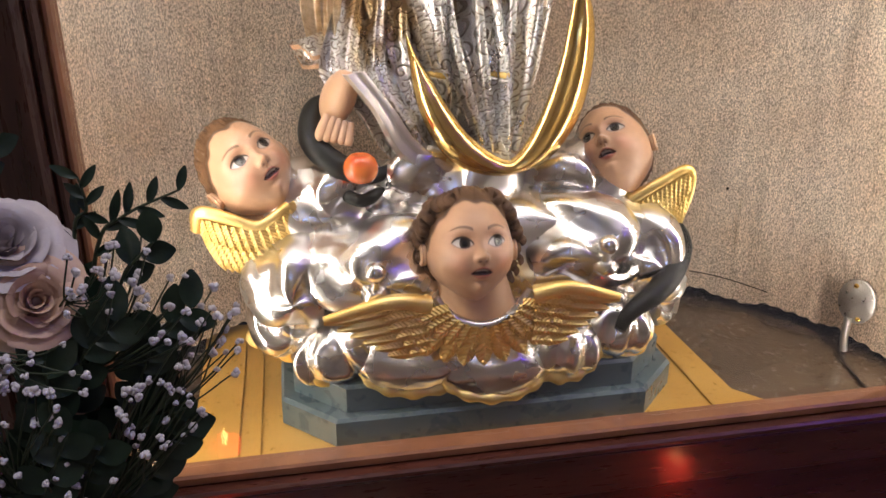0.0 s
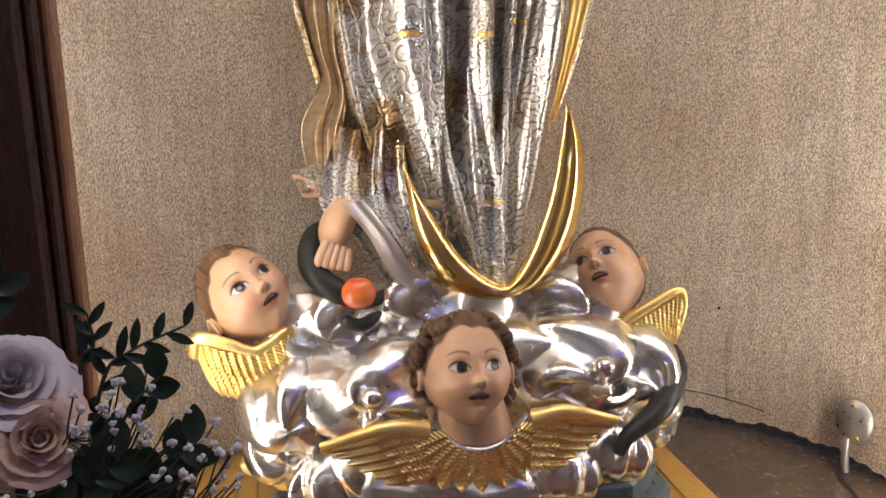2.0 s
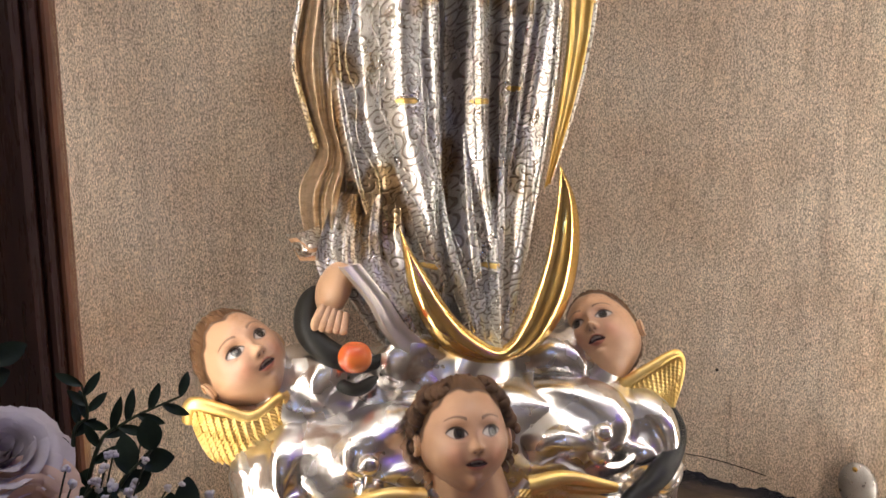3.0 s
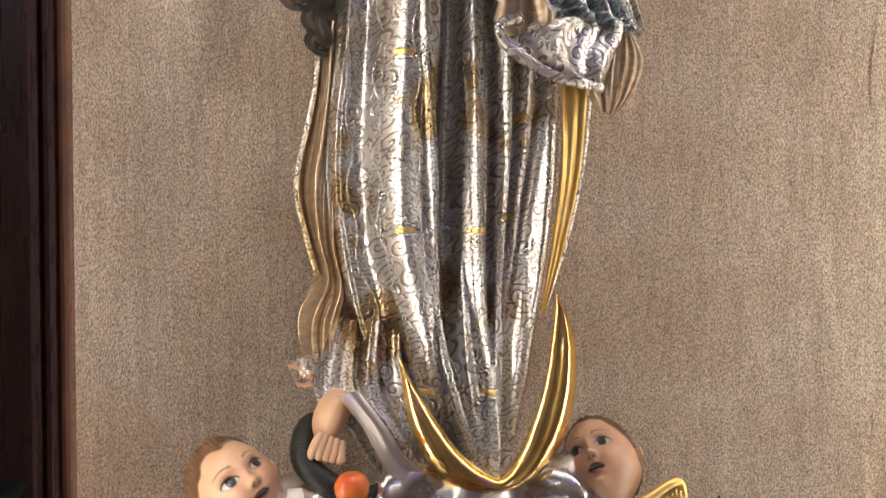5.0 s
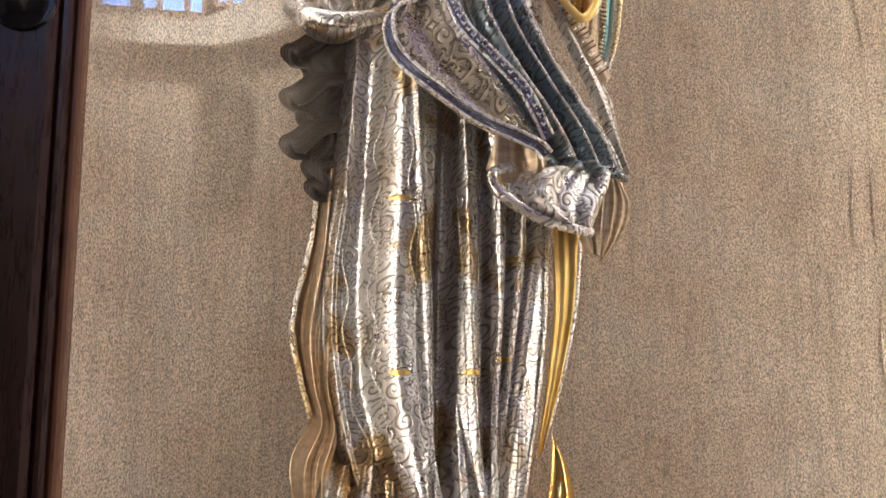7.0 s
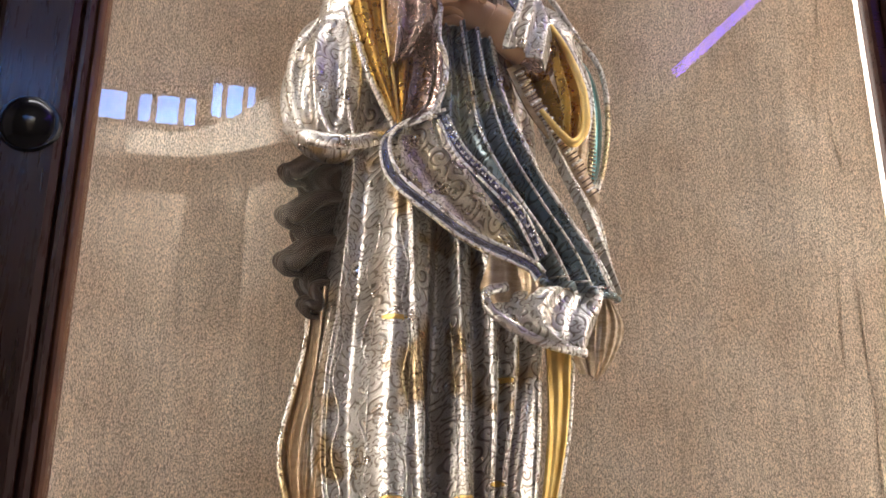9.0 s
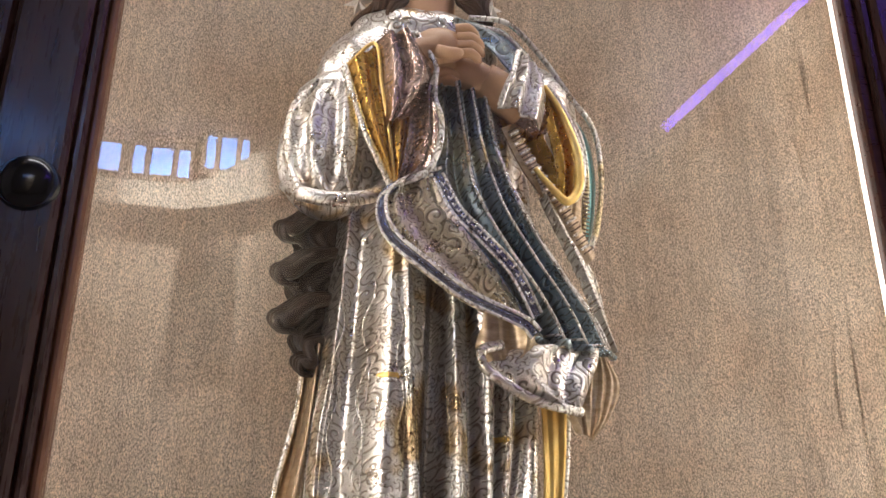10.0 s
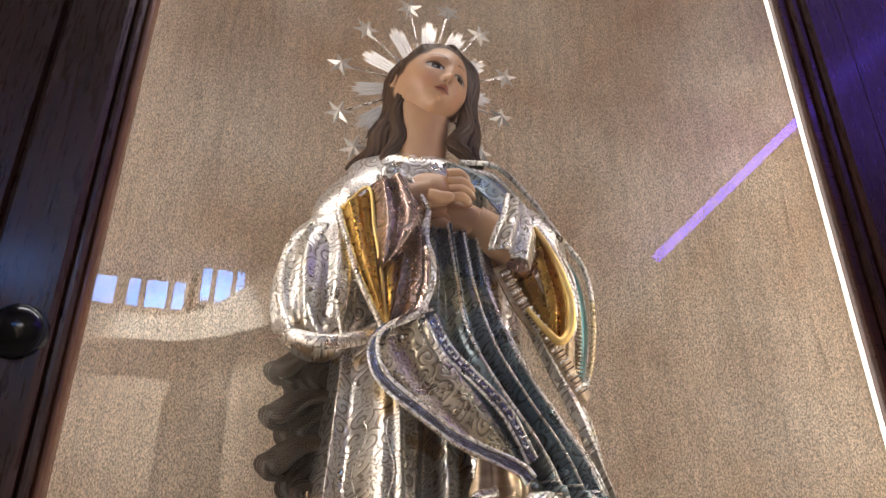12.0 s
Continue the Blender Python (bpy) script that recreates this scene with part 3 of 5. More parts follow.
FLESH, ROSY, CREASE_SHADE = np.array([0.57, 0.345, 0.205]), np.array([0.56, 0.21, 0.14]), np.array([0.30, 0.13, 0.075])
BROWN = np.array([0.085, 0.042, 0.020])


def carved_head(s, c, size, R, hair, child=True, open_mouth=True, gaze=(0.0, 0.03), fringe=0.0):
    """A carved and painted head: skull, sockets, lids, nose, lips, chin, ears and combed hair."""
    ex, ez = (0.385, 0.0) if child else (0.385, 0.02)
    ew, eh = (0.225, 0.108) if child else (0.225, 0.088)
    nz, mz, cz = (-0.24, -0.49, -0.77) if child else (-0.25, -0.47, -0.74)

    def shape(P):
        x, y, z = P[..., 0], P[..., 1], P[..., 2]
        f = soft(-y, 0.02, 0.5)
        if child:
            wide = 0.74 + 0.05 * np.exp(-((z + 0.28) / 0.34) ** 2) - 0.26 * soft(-z, 0.45, 1.1)
        else:
            wide = 0.74 + 0.03 * np.exp(-((z + 0.05) / 0.3) ** 2) - 0.20 * soft(-z, 0.35, 1.1)
        d = 0.04 * gauss(x, z, 0, 0.46, 0.55, 0.32)
        for sg in (-1, 1):
            d = d - 0.105 * gauss(x, z, sg * ex, ez + 0.02, 0.20, 0.135) + 0.050 * gauss(x, z, sg * ex, ez, 0.125, 0.080)
            d = d + 0.022 * gauss(x, z, sg * ex, ez + eh + 0.035, 0.16, 0.032) + 0.016 * gauss(x, z, sg * ex, ez - eh - 0.02, 0.14, 0.03)
            d = d + 0.030 * gauss(x, z, sg * ex * 1.05, ez + 0.22, 0.22, 0.07)
            d = d + (0.085 if child else 0.03) * gauss(x, z, sg * 0.44, nz - 0.10, 0.25, 0.22)
            d = d + 0.070 * gauss(x, z, sg * 0.115, nz - 0.015, 0.050, 0.050) - 0.045 * gauss(x, z, sg * 0.062, nz - 0.075, 0.034, 0.020)
        d = d + (0.05 if child else 0.10) * gauss(x, z, 0, nz + 0.19, 0.085, 0.17) + 0.205 * gauss(x, z, 0, nz, 0.110, 0.090)
        d = d + 0.065 * gauss(x, z, 0, mz + 0.02, 0.24, 0.15) - 0.020 * gauss(x, z, 0, mz + 0.12, 0.028, 0.05)
        d = d + 0.040 * gauss(x, z, 0, mz + 0.055, 0.13, 0.032) + 0.050 * gauss(x, z, 0, mz - 0.065, 0.11, 0.038)
        d = d - (0.085 if open_mouth else 0.03) * gauss(x, z, 0, mz, 0.16, 0.040 if open_mouth else 0.014)
        d = d - 0.035 * gauss(x, z, 0, mz - 0.15, 0.16, 0.04) + 0.10 * gauss(x, z, 0, cz, 0.20, 0.13)
        return np.stack([x * wide, y * 0.92 - d * f, z * np.where(z < 0, 1.0 if child else 0.90, 0.98)], -1)

    def paint(P):
        x, y, z = P[..., 0], P[..., 1], P[..., 2]
        front = soft(-y, 0.05, 0.2)
        C = np.broadcast_to(FLESH, P.shape).copy()
        G = np.zeros(P.shape[:-1])

        def lay(col, k):
            nonlocal C
            C = C * (1 - k[..., None]) + np.asarray(col) * k[..., None]
        for sg in (-1, 1):
            lay(ROSY, 0.42 * gauss(x, z, sg * 0.47, nz - 0.12, 0.20, 0.17) * front)
            e, h = (x - sg * ex) / ew, z - ez - 0.02 * sg * (x - sg * ex) / ew
            arc = np.clip(1 - e * e, 0, 1)
            up, dn = eh * arc ** 0.8, -0.72 * eh * arc
            inside = soft(up - h, -0.008, 0.008) * soft(h - dn, -0.008, 0.008) * (np.abs(e) < 1) * front
            # lid fold and socket: shade of the hollows put into the colour
            lay(CREASE_SHADE, 0.55 * gauss(x, z, sg * ex, ez + eh + 0.055, 0.17, 0.018) * front)
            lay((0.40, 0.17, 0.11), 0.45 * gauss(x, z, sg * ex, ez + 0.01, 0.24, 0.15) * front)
            lay((0.50, 0.45, 0.40), inside)
            r = np.hypot(x - sg * ex - gaze[0], h - gaze[1])
            lay((0.032, 0.024, 0.020), inside * soft(0.112 - r, -0.008, 0.008))
            lay((0.006, 0.005, 0.005), inside * soft(0.058 - r, -0.008, 0.008))
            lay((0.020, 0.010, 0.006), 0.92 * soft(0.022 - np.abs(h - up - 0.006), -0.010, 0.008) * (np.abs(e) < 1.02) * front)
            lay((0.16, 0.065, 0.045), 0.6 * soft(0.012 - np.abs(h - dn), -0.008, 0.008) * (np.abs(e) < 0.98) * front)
            G = np.maximum(G, inside)
            b = (x - sg * ex * 1.06) / 0.235
            lay(BROWN, 0.72 * soft(0.020 * (1 - 0.5 * b * sg) - np.abs(z - ez - 0.235 - 0.055 * (1 - b * b)), -0.012, 0.010) * (np.abs(b) < 1) * front)
            # nostril hollow, shaded in the colour too
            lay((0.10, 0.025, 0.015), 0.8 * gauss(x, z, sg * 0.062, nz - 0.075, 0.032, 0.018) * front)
        q = np.clip(np.abs(x) / (0.250 if child else 0.235), 0, 1)
        gap = (0.050 if open_mouth else 0.006) * (1 - q * q)
        top, low = 0.075 * (1 - q ** 1.6) - 0.012 * np.exp(-(x / 0.03) ** 2) + gap * 0.4, -0.090 * (1 - q * q) - gap * 0.5
        m = z - mz + 0.015 * q
        lips = soft(top - m, -0.012, 0.012) * soft(m - low, -0.012, 0.012) * (q < 1) * front
        lay((0.40, 0.115, 0.080), 0.85 * lips)
        lay((0.028, 0.006, 0.005), soft(gap + 0.004 - np.abs(m), -0.010, 0.008) * (q < 1) * front)
        if open_mouth:
            lay((0.55, 0.48, 0.42), 0.8 * soft(0.010 - np.abs(m - gap * 0.62), -0.006, 0.008) * (q < 0.55) * front)
        return np.concatenate([C, np.maximum(G, 0.5 * lips)[..., None]], -1)

    R = np.array(R)
    a = np.linspace(-np.pi, np.pi, 300, endpoint=False)
    T, H = np.meshgrid(-np.pi / 2 + a - 0.5 * np.sin(a), np.linspace(0.02, np.pi - 0.02, 190), indexing="ij")
    P = np.stack([np.sin(H) * np.cos(T), np.sin(H) * np.sin(T), np.cos(H)], -1)
    # rim of the hair: angle from an axis behind the crown
    axis = np.array([0, 0.80, 0.60])
    Q = np.array(Vector(axis).to_track_quat("Z", "Y").to_matrix())

    def rim_at(t):
        r = (1.63 if child else 1.80) + 0.05 * np.sin(t * 3 + 0.5) + 0.035 * np.sin(t * 8 + 1.0) + 0.02 * np.sin(t * 17)
        return r + fringe * np.exp(-((np.angle(np.exp(1j * (t - (1.57 if Q[2, 1] > 0 else -1.57))))) / 0.30) ** 2)

    L = P @ Q
    ang, ta = np.arccos(np.clip(L[..., 2], -1, 1)), np.arctan2(L[..., 1], L[..., 0])
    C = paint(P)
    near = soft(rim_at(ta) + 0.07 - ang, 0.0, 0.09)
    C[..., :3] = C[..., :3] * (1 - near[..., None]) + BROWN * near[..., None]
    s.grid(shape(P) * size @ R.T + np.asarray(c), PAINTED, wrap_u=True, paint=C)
    for sg in (-1, 1):
        e0 = np.asarray(c) + size * (R @ np.array([sg * 0.80, 0.06, -0.12] if child else [sg * 0.70, 0.06, -0.12]))
        s.ball(e0, np.array([0.07, 0.13, 0.19]) * size, SKIN, R, 16)
        k = np.linspace(0.2, 5.4, 26)
        s.tube([e0 + size * (R @ np.array([sg * 0.055, 0.11 * math.cos(t), 0.17 * math.sin(t)])) for t in k], size * 0.032, SKIN, 8)
    th = np.linspace(0, 2 * np.pi, 320, endpoint=False)
    T, H = np.meshgrid(th, np.linspace(0.02, 1, 70), indexing="ij")
    A = H * rim_at(T)
    P = np.stack([np.sin(A) * np.cos(T), np.sin(A) * np.sin(T), np.cos(A)], -1) @ Q.T
    w = T * 11 + 1.6 * np.sin(A * 3.2 + 2 * T) + 0.7 * np.sin(A * 7)
    locks = 0.040 * np.abs(np.sin(w)) ** 0.6 + 0.010 * np.sin(T * 47 + 8 * A + 2 * np.sin(5 * A))
    edge = soft(1 - H, 0.0, 0.22)
    swell = 0.992 + edge * (0.055 + locks * np.clip(A, 0, 1))
    s.grid((shape(P) * swell[..., None]) * size @ R.T + np.asarray(c), hair, wrap_u=True)


def hair_mass(s, path, radii, flat, strands, mat, waves=3.0, seed=0.0, n=80, m=64):
    """A thick fall of hair whose strands wave along its length."""
    p, r = spline(path, n), spline([(q, 0, 0) for q in radii], n)[:, 0]
    t, a = np.linspace(0, 1, n), np.linspace(0, 2 * np.pi, m, endpoint=False)
    p[:, 0] += 0.30 * r * np.sin(t * waves * 6.28 + seed)
    T, A = np.meshgrid(t, a, indexing="ij")
    k = 1 + 0.26 * np.abs(np.sin(strands * A * 0.5 + 1.5 * np.sin(T * waves * 6.28 + seed))) + 0.05 * np.sin(strands * 2.7 * A + 9 * T)
    X = np.cos(A) * k * r[:, None]
    Y = np.sin(A) * k * r[:, None] * flat
    s.grid(np.stack([p[:, :1] + X, p[:, 1:2] - Y, np.broadcast_to(p[:, 2:3], X.shape)], -1), mat, wrap_v=True)


def curl(s, start, drop, r, mat, turns=2.0, side=1.0, n=26, flat=0.8):
    """A wavy lock of hair."""
    a = np.linspace(0, 1, n)
    p = np.asarray(start)[None] + a[:, None] * np.asarray(drop)[None]
    p[:, 0] += side * r * 0.9 * np.sin(a * turns * 6.28)
    p[:, 1] += r * 0.6 * np.cos(a * turns * 6.28)
    s.tube(p, r * (0.55 + 0.45 * np.sin(np.pi * (0.15 + 0.8 * a))), mat, 10, flat)


def feather(s, a, b, w, mat, sag=0.0, n=60):
    """A broad carved feather: rounded tip, raised quill and slanting barbs."""
    a, b = np.asarray(a, float), np.asarray(b, float)
    d = b - a
    L = np.linalg.norm(d)
    side = np.cross(d / L, (0, 1, 0))
    U, V = np.meshgrid(np.linspace(0, 1, n), np.linspace(-1, 1, 13), indexing="ij")
    hw = w * np.clip(np.sin(np.pi * (0.16 + 0.84 * U)), 0.02, 1) ** 0.45
    barb = np.sin((U * L - np.abs(V) * w * 0.9) / w * 11.0)
    lift = w * (0.42 * (1 - V * V) + 0.20 * np.exp(-(V / 0.16) ** 2) + 0.13 * barb * (1 - np.exp(-(V / 0.2) ** 2)) * (np.abs(V) < 0.97))
    P = a + d * U[..., None] + side * (hw * V)[..., None]
    P[..., 2] -= sag * np.sin(np.pi * U)
    P[..., 1] -= lift
    s.grid(P, mat)


def wing(s, root, tip, drop_root, drop_tip, count, w, mat):
    """A leading edge and a fan of flight feathers under it, two rows of coverts at the root."""
    root, tip, dr, dt = (np.asarray(q, float) for q in (root, tip, drop_root, drop_tip))
    for i in range(count):
        f = i / (count - 1)
        feather(s, root + dr * f + (0, 0.004 * f, 0), tip + dt * f + (0, 0.006 * f, 0), w, mat, 0.004)
    for row in (0, 1):
        for i in range(count):
            f = i / (count - 1)
            a = root + dr * f + (0, -0.006 + 0.003 * row, 0)
            b = a + (tip + dt * f - a) * (0.30 + 0.22 * row)
            feather(s, a, b, w * 1.05, mat, 0.0)
    edge = [root + (0, -0.004, -0.006), root * 0.6 + tip * 0.4 + (0, -0.008, 0.012), tip + (0, 0, 0.004)]
    s.tube(spline(edge, 24), w * np.linspace(1.35, 0.6, 24), mat, 12)


def ridged(x, z, lines):
    """Depth of upright folds: each line has stations (x, z) from top to bottom, a width and a height."""
    d = np.zeros_like(x)
    for stations, w, h in lines:
        q = np.array(stations)[::-1]
        c = curve1(z, q[:, 1], q[:, 0])
        k = (x - c) / w
        d = d + h * (np.exp(-np.abs(k) ** 1.5) if h > 0 else np.exp(-k * k))
    return d


GOWN_FOLDS = [
    ([(0.100, 2.10), (0.085, 1.90), (0.070, 1.80), (0.068, 1.70), (0.079, 1.61), (0.103, 1.50), (0.150, 1.40), (0.20, 1.30)], 0.010, 0.014),
    ([(0.125, 2.10), (0.112, 1.90), (0.105, 1.75), (0.112, 1.62), (0.142, 1.50), (0.185, 1.40), (0.23, 1.31)], 0.018, -0.016),
    ([(0.160, 2.12), (0.158, 1.90), (0.152, 1.76), (0.154, 1.64), (0.184, 1.51), (0.213, 1.42), (0.25, 1.32)], 0.032, 0.020),
    ([(0.176, 2.10), (0.184, 1.89), (0.195, 1.76), (0.200, 1.65), (0.203, 1.48), (0.235, 1.36)], 0.006, 0.010),
    ([(0.232, 2.10), (0.225, 1.84), (0.221, 1.71), (0.219, 1.59), (0.212, 1.48), (0.225, 1.38)], 0.013, -0.040),
    ([(0.236, 2.10), (0.249, 1.90), (0.255, 1.76), (0.258, 1.65), (0.262, 1.55), (0.275, 1.45), (0.278, 1.36)], 0.014, 0.016),
    ([(0.275, 2.05), (0.278, 1.84), (0.279, 1.73), (0.276, 1.62), (0.278, 1.52), (0.284, 1.45)], 0.006, -0.020),
    ([(0.300, 2.05), (0.299, 1.84), (0.302, 1.73), (0.295, 1.62), (0.287, 1.50), (0.282, 1.44)], 0.009, 0.013),
    ([(0.318, 2.05), (0.316, 1.83), (0.312, 1.73), (0.300, 1.60), (0.288, 1.50)], 0.005, -0.014),
    ([(0.340, 2.05), (0.334, 1.82), (0.326, 1.73), (0.306, 1.58), (0.290, 1.46), (0.275, 1.36)], 0.008, 0.014),
    ([(0.362, 2.05), (0.357, 1.82), (0.342, 1.73), (0.318, 1.59), (0.297, 1.49)], 0.009, -0.020),
    ([(0.395, 2.05), (0.388, 1.82), (0.383, 1.71), (0.374, 1.62), (0.362, 1.54), (0.335, 1.42), (0.29, 1.34)], 0.011, 0.010),
]


def robe(s):
    """The gown: an upright body drawn in over the crescent, with deep folds on its front."""
    zs = [1.300, 1.34, 1.38, 1.43, 1.48, 1.54, 1.60, 1.65, 1.72, 1.82, 1.95, 2.05, 2.15, 2.25, 2.36, 2.43, 2.48]
    lx = [0.215, 0.175, 0.138, 0.112, 0.098, 0.080, 0.064, 0.056, 0.053, 0.056, 0.070, 0.082, 0.088, 0.085, 0.075, 0.10, 0.165]
    rx = [0.285, 0.315, 0.336, 0.352, 0.360, 0.370, 0.382, 0.390, 0.397, 0.400, 0.405, 0.405, 0.40, 0.40, 0.40, 0.36, 0.275]
    hy = [0.115, 0.115, 0.11, 0.105, 0.10, 0.10, 0.098, 0.095, 0.095, 0.098, 0.10, 0.10, 0.10, 0.105, 0.10, 0.075, 0.05]
    nz, nu = 300, 340
    z = np.linspace(zs[0], zs[-1], nz)
    Lx, Rx, D = curve1(z, zs, lx), curve1(z, zs, rx), curve1(z, zs, hy)
    q = np.sin(np.linspace(-np.pi / 2, np.pi / 2, nu))
    Qg, Z = np.meshgrid(q, z, indexing="ij")
    X = (Lx + Rx)[None] / 2 + (Rx - Lx)[None] / 2 * Qg
    round_ = np.sqrt(np.clip(1 - Qg * Qg, 0, 1))
    d = 1.25 * ridged(X, Z, GOWN_FOLDS) * soft(round_, 0.0, 0.45) * (1 - 0.7 * soft(Z, 2.08, 2.25))
    d = d + 0.0016 * rumple(np.stack([X * 8, 0 * X, Z * 6], -1), 5, 5)
    Y = 1.125 - D[None] * round_ ** 0.8 - d
    s.grid(np.stack([X, Y, Z], -1), SILVER)
    s.grid(np.stack([X, 1.125 + 0.8 * D[None] * round_, Z], -1), SILVER)

    def on(x, zz, out=0.001):
        """A point on the front of the gown."""
        j = int(np.clip(round((zz - z[0]) / (z[-1] - z[0]) * (nz - 1)), 0, nz - 1))
        i = int(np.clip(np.searchsorted(X[:, j], x), 1, nu - 2))
        return np.array([X[i, j], Y[i, j] - out, zz])

    def line(stations, r, mat, wave=0.0, rate=40.0):
        c = spline([(a, b, 0) for a, b in stations], 150)
        s.tube([on(a + wave * math.sin(b * rate), b) for a, b, _ in c], r * (1 + 0.25 * np.sin(np.arange(150) * 1.7)), mat, 6)

    # corded edges beside the folds
    for k in (0, 2, 3, 5, 7, 9, 11):
        w = GOWN_FOLDS[k][1]
        for o in (-0.8, 0.8):
            line([(a + o * w, b) for a, b in GOWN_FOLDS[k][0] if b < 2.09], 0.0011, FLAP)
    # scalloped borders of the bronze panels and the small cross bands
    for o, sg in ((0.100, 1), (0.134, -1)):
        line([(o, 2.02), (o - 0.010, 1.88), (o - 0.012, 1.75), (o - 0.004, 1.63), (o + 0.028, 1.52), (o + 0.075, 1.40)], 0.0016, FLAP, 0.005 * sg, 62.0)
    line([(0.166, 2.02), (0.172, 1.86), (0.176, 1.74), (0.186, 1.60), (0.196, 1.50)], 0.0014, FLAP, 0.005, 62.0)
    for x0, x1, zz in ((0.134, 0.180, 1.878), (0.138, 0.176, 1.643), (0.238, 0.276, 1.643), (0.172, 0.205, 1.425), (0.245, 0.300, 1.425), (0.290, 0.318, 1.66), (0.300, 0.335, 1.80)):
        for o in (-0.007, 0.007):
            s.tube([on(x0 + (x1 - x0) * k, zz + o * math.sin(math.pi * k)) for k in np.linspace(0, 1, 24)], 0.0016, FLAP, 6)
        s.tube([on(x0 + (x1 - x0) * k, zz, -0.001) for k in np.linspace(0.15, 0.85, 20)], 0.0045, GOLD, 8, 0.4)


def drape(s, left, right, y_left, y_right, mat, folds, depth, nu=70, nv=90, thick=0.004, belly=0.02, seed=1, back=None, lines=None):
    """Cloth between a left and a right edge (x, z pairs from top to bottom), with folds along it.
    lines: (place across at the top, at the foot, width, height) of single folds."""
    Lc, Rc = spline(left, nv), spline(right, nv)
    u = np.linspace(0, 1, nu)
    v = np.linspace(0, 1, nv)
    U, V = np.meshgrid(u, v, indexing="ij")
    X = Lc[None, :, 0] * (1 - U) + Rc[None, :, 0] * U
    Z = Lc[None, :, 1] * (1 - U) + Rc[None, :, 1] * U
    yl = np.interp(v, np.linspace(0, 1, len(y_left)), y_left)
    yr = np.interp(v, np.linspace(0, 1, len(y_right)), y_right)
    Y = yl[None] * (1 - U) + yr[None] * U - belly * np.sin(np.pi * U)
    if lines:
        for u0, u1, w, h in lines:
            k = (U - u0 - (u1 - u0) * V) / w
            Y = Y - h * np.exp(-np.abs(k) ** (1.5 if h > 0 else 2.0))
    else:
        ph = 2 * np.pi * folds * (U + 0.05 * np.sin(V * 5 + seed))
        w = np.sin(ph + seed)
        Y = Y - depth * np.sign(w) * np.abs(w) ** 0.7 - depth * 0.3 * np.sin(2.3 * ph + seed)
    P = np.stack([X, Y, Z], -1)
    P[..., 1] += 0.0012 * rumple(P, 30, seed)
    s.grid(P, mat)
    Q = P.copy()
    Q[..., 1] += thick
    s.grid(Q, back or mat)
    for E_, F_ in ((P[:, 0], Q[:, 0]), (P[:, -1], Q[:, -1]), (P[0], Q[0]), (P[-1], Q[-1])):
        s.grid(np.stack([E_, F_], 1), back or mat)
    return P


def crescent(s):
    """A wide gold moon with a sharp inner edge, a bright bevel and two long horns."""
    n = 110
    rim = spline([(0.146, 1.478), (0.149, 1.446), (0.155, 1.400), (0.175, 1.350), (0.205, 1.315), (0.245, 1.300), (0.290, 1.302), (0.330, 1.318), (0.362, 1.355), (0.382, 1.405), (0.390, 1.462), (0.386, 1.512), (0.368, 1.558)], n)
    lip = spline([(0.148, 1.476), (0.160, 1.450), (0.178, 1.420), (0.200, 1.384), (0.224, 1.353), (0.258, 1.326), (0.280, 1.322), (0.304, 1.352), (0.326, 1.398), (0.342, 1.444), (0.353, 1.490), (0.361, 1.525), (0.367, 1.556)], n)
    f = np.linspace(0, 1, n)
    y = 1.015 - 0.045 * np.sin(np.pi * f) ** 0.8
    t = np.sin(np.pi * np.clip(f, 0.01, 0.99)) ** 0.6
    rows = []
    for k, dy in ((0.0, 0.004), (0.10, -0.006), (0.45, -0.016), (0.55, -0.017), (0.97, -0.002), (1.0, 0.004), (0.7, 0.022), (0.2, 0.022)):
        c = rim * (1 - k) + lip * k
        rows.append(np.stack([c[:, 0], y + dy * t, c[:, 1]], -1))
    s.grid(np.stack(rows, 1), MOON_GOLD, wrap_v=True)


st = Shape()
robe(st)
crescent(st)


def puff(s, c, r, mat, lean=0.0, folds=9, depth=0.07, seed=0, n=48, top=0.0):
    """A gathered sleeve: an egg with folds running from its top to its bottom."""
    def deform(P):
        T = np.arctan2(P[..., 1], P[..., 0])
        z = P[..., 2]
        w = np.sin(folds * T + seed + 0.9 * np.sin(3 * z + seed)) + 0.4 * np.sin(folds * 2.3 * T + 2 * z)
        k = 1 + depth * np.sign(w) * np.abs(w) ** 0.7 * np.sqrt(np.clip(1 - z * z, 0, 1))
        k = k * (1 - top * np.clip(z, 0, 1))
        return np.stack([P[..., 0] * k, P[..., 1] * k, np.sign(z) * np.abs(z) ** 0.85], -1)
    s.ball(c, r, mat, np.array(Matrix.Rotation(radians(lean), 3, "Y")), n, deform)


def swirl(s, c, r, mat, arms=2, twist=7.0, depth=0.07, seed=0.0, n=40):
    """A cloud lump whose folds wind towards its front."""
    R = np.array(Matrix.Rotation(radians(90), 3, "X"))

    def deform(P):
        T = np.arctan2(P[..., 1], P[..., 0])
        H = np.arccos(np.clip(P[..., 2], -1, 1))
        w = np.sin(arms * T + twist * H + seed)
        k = 1 + depth * np.sign(w) * np.abs(w) ** 0.6 * np.clip(H * 1.6, 0, 1) + 0.03 * rumple(P, 3.0, int(seed * 7) + 3)
        return P * k[..., None]
    s.ball(c, r, mat, R, n, deform)


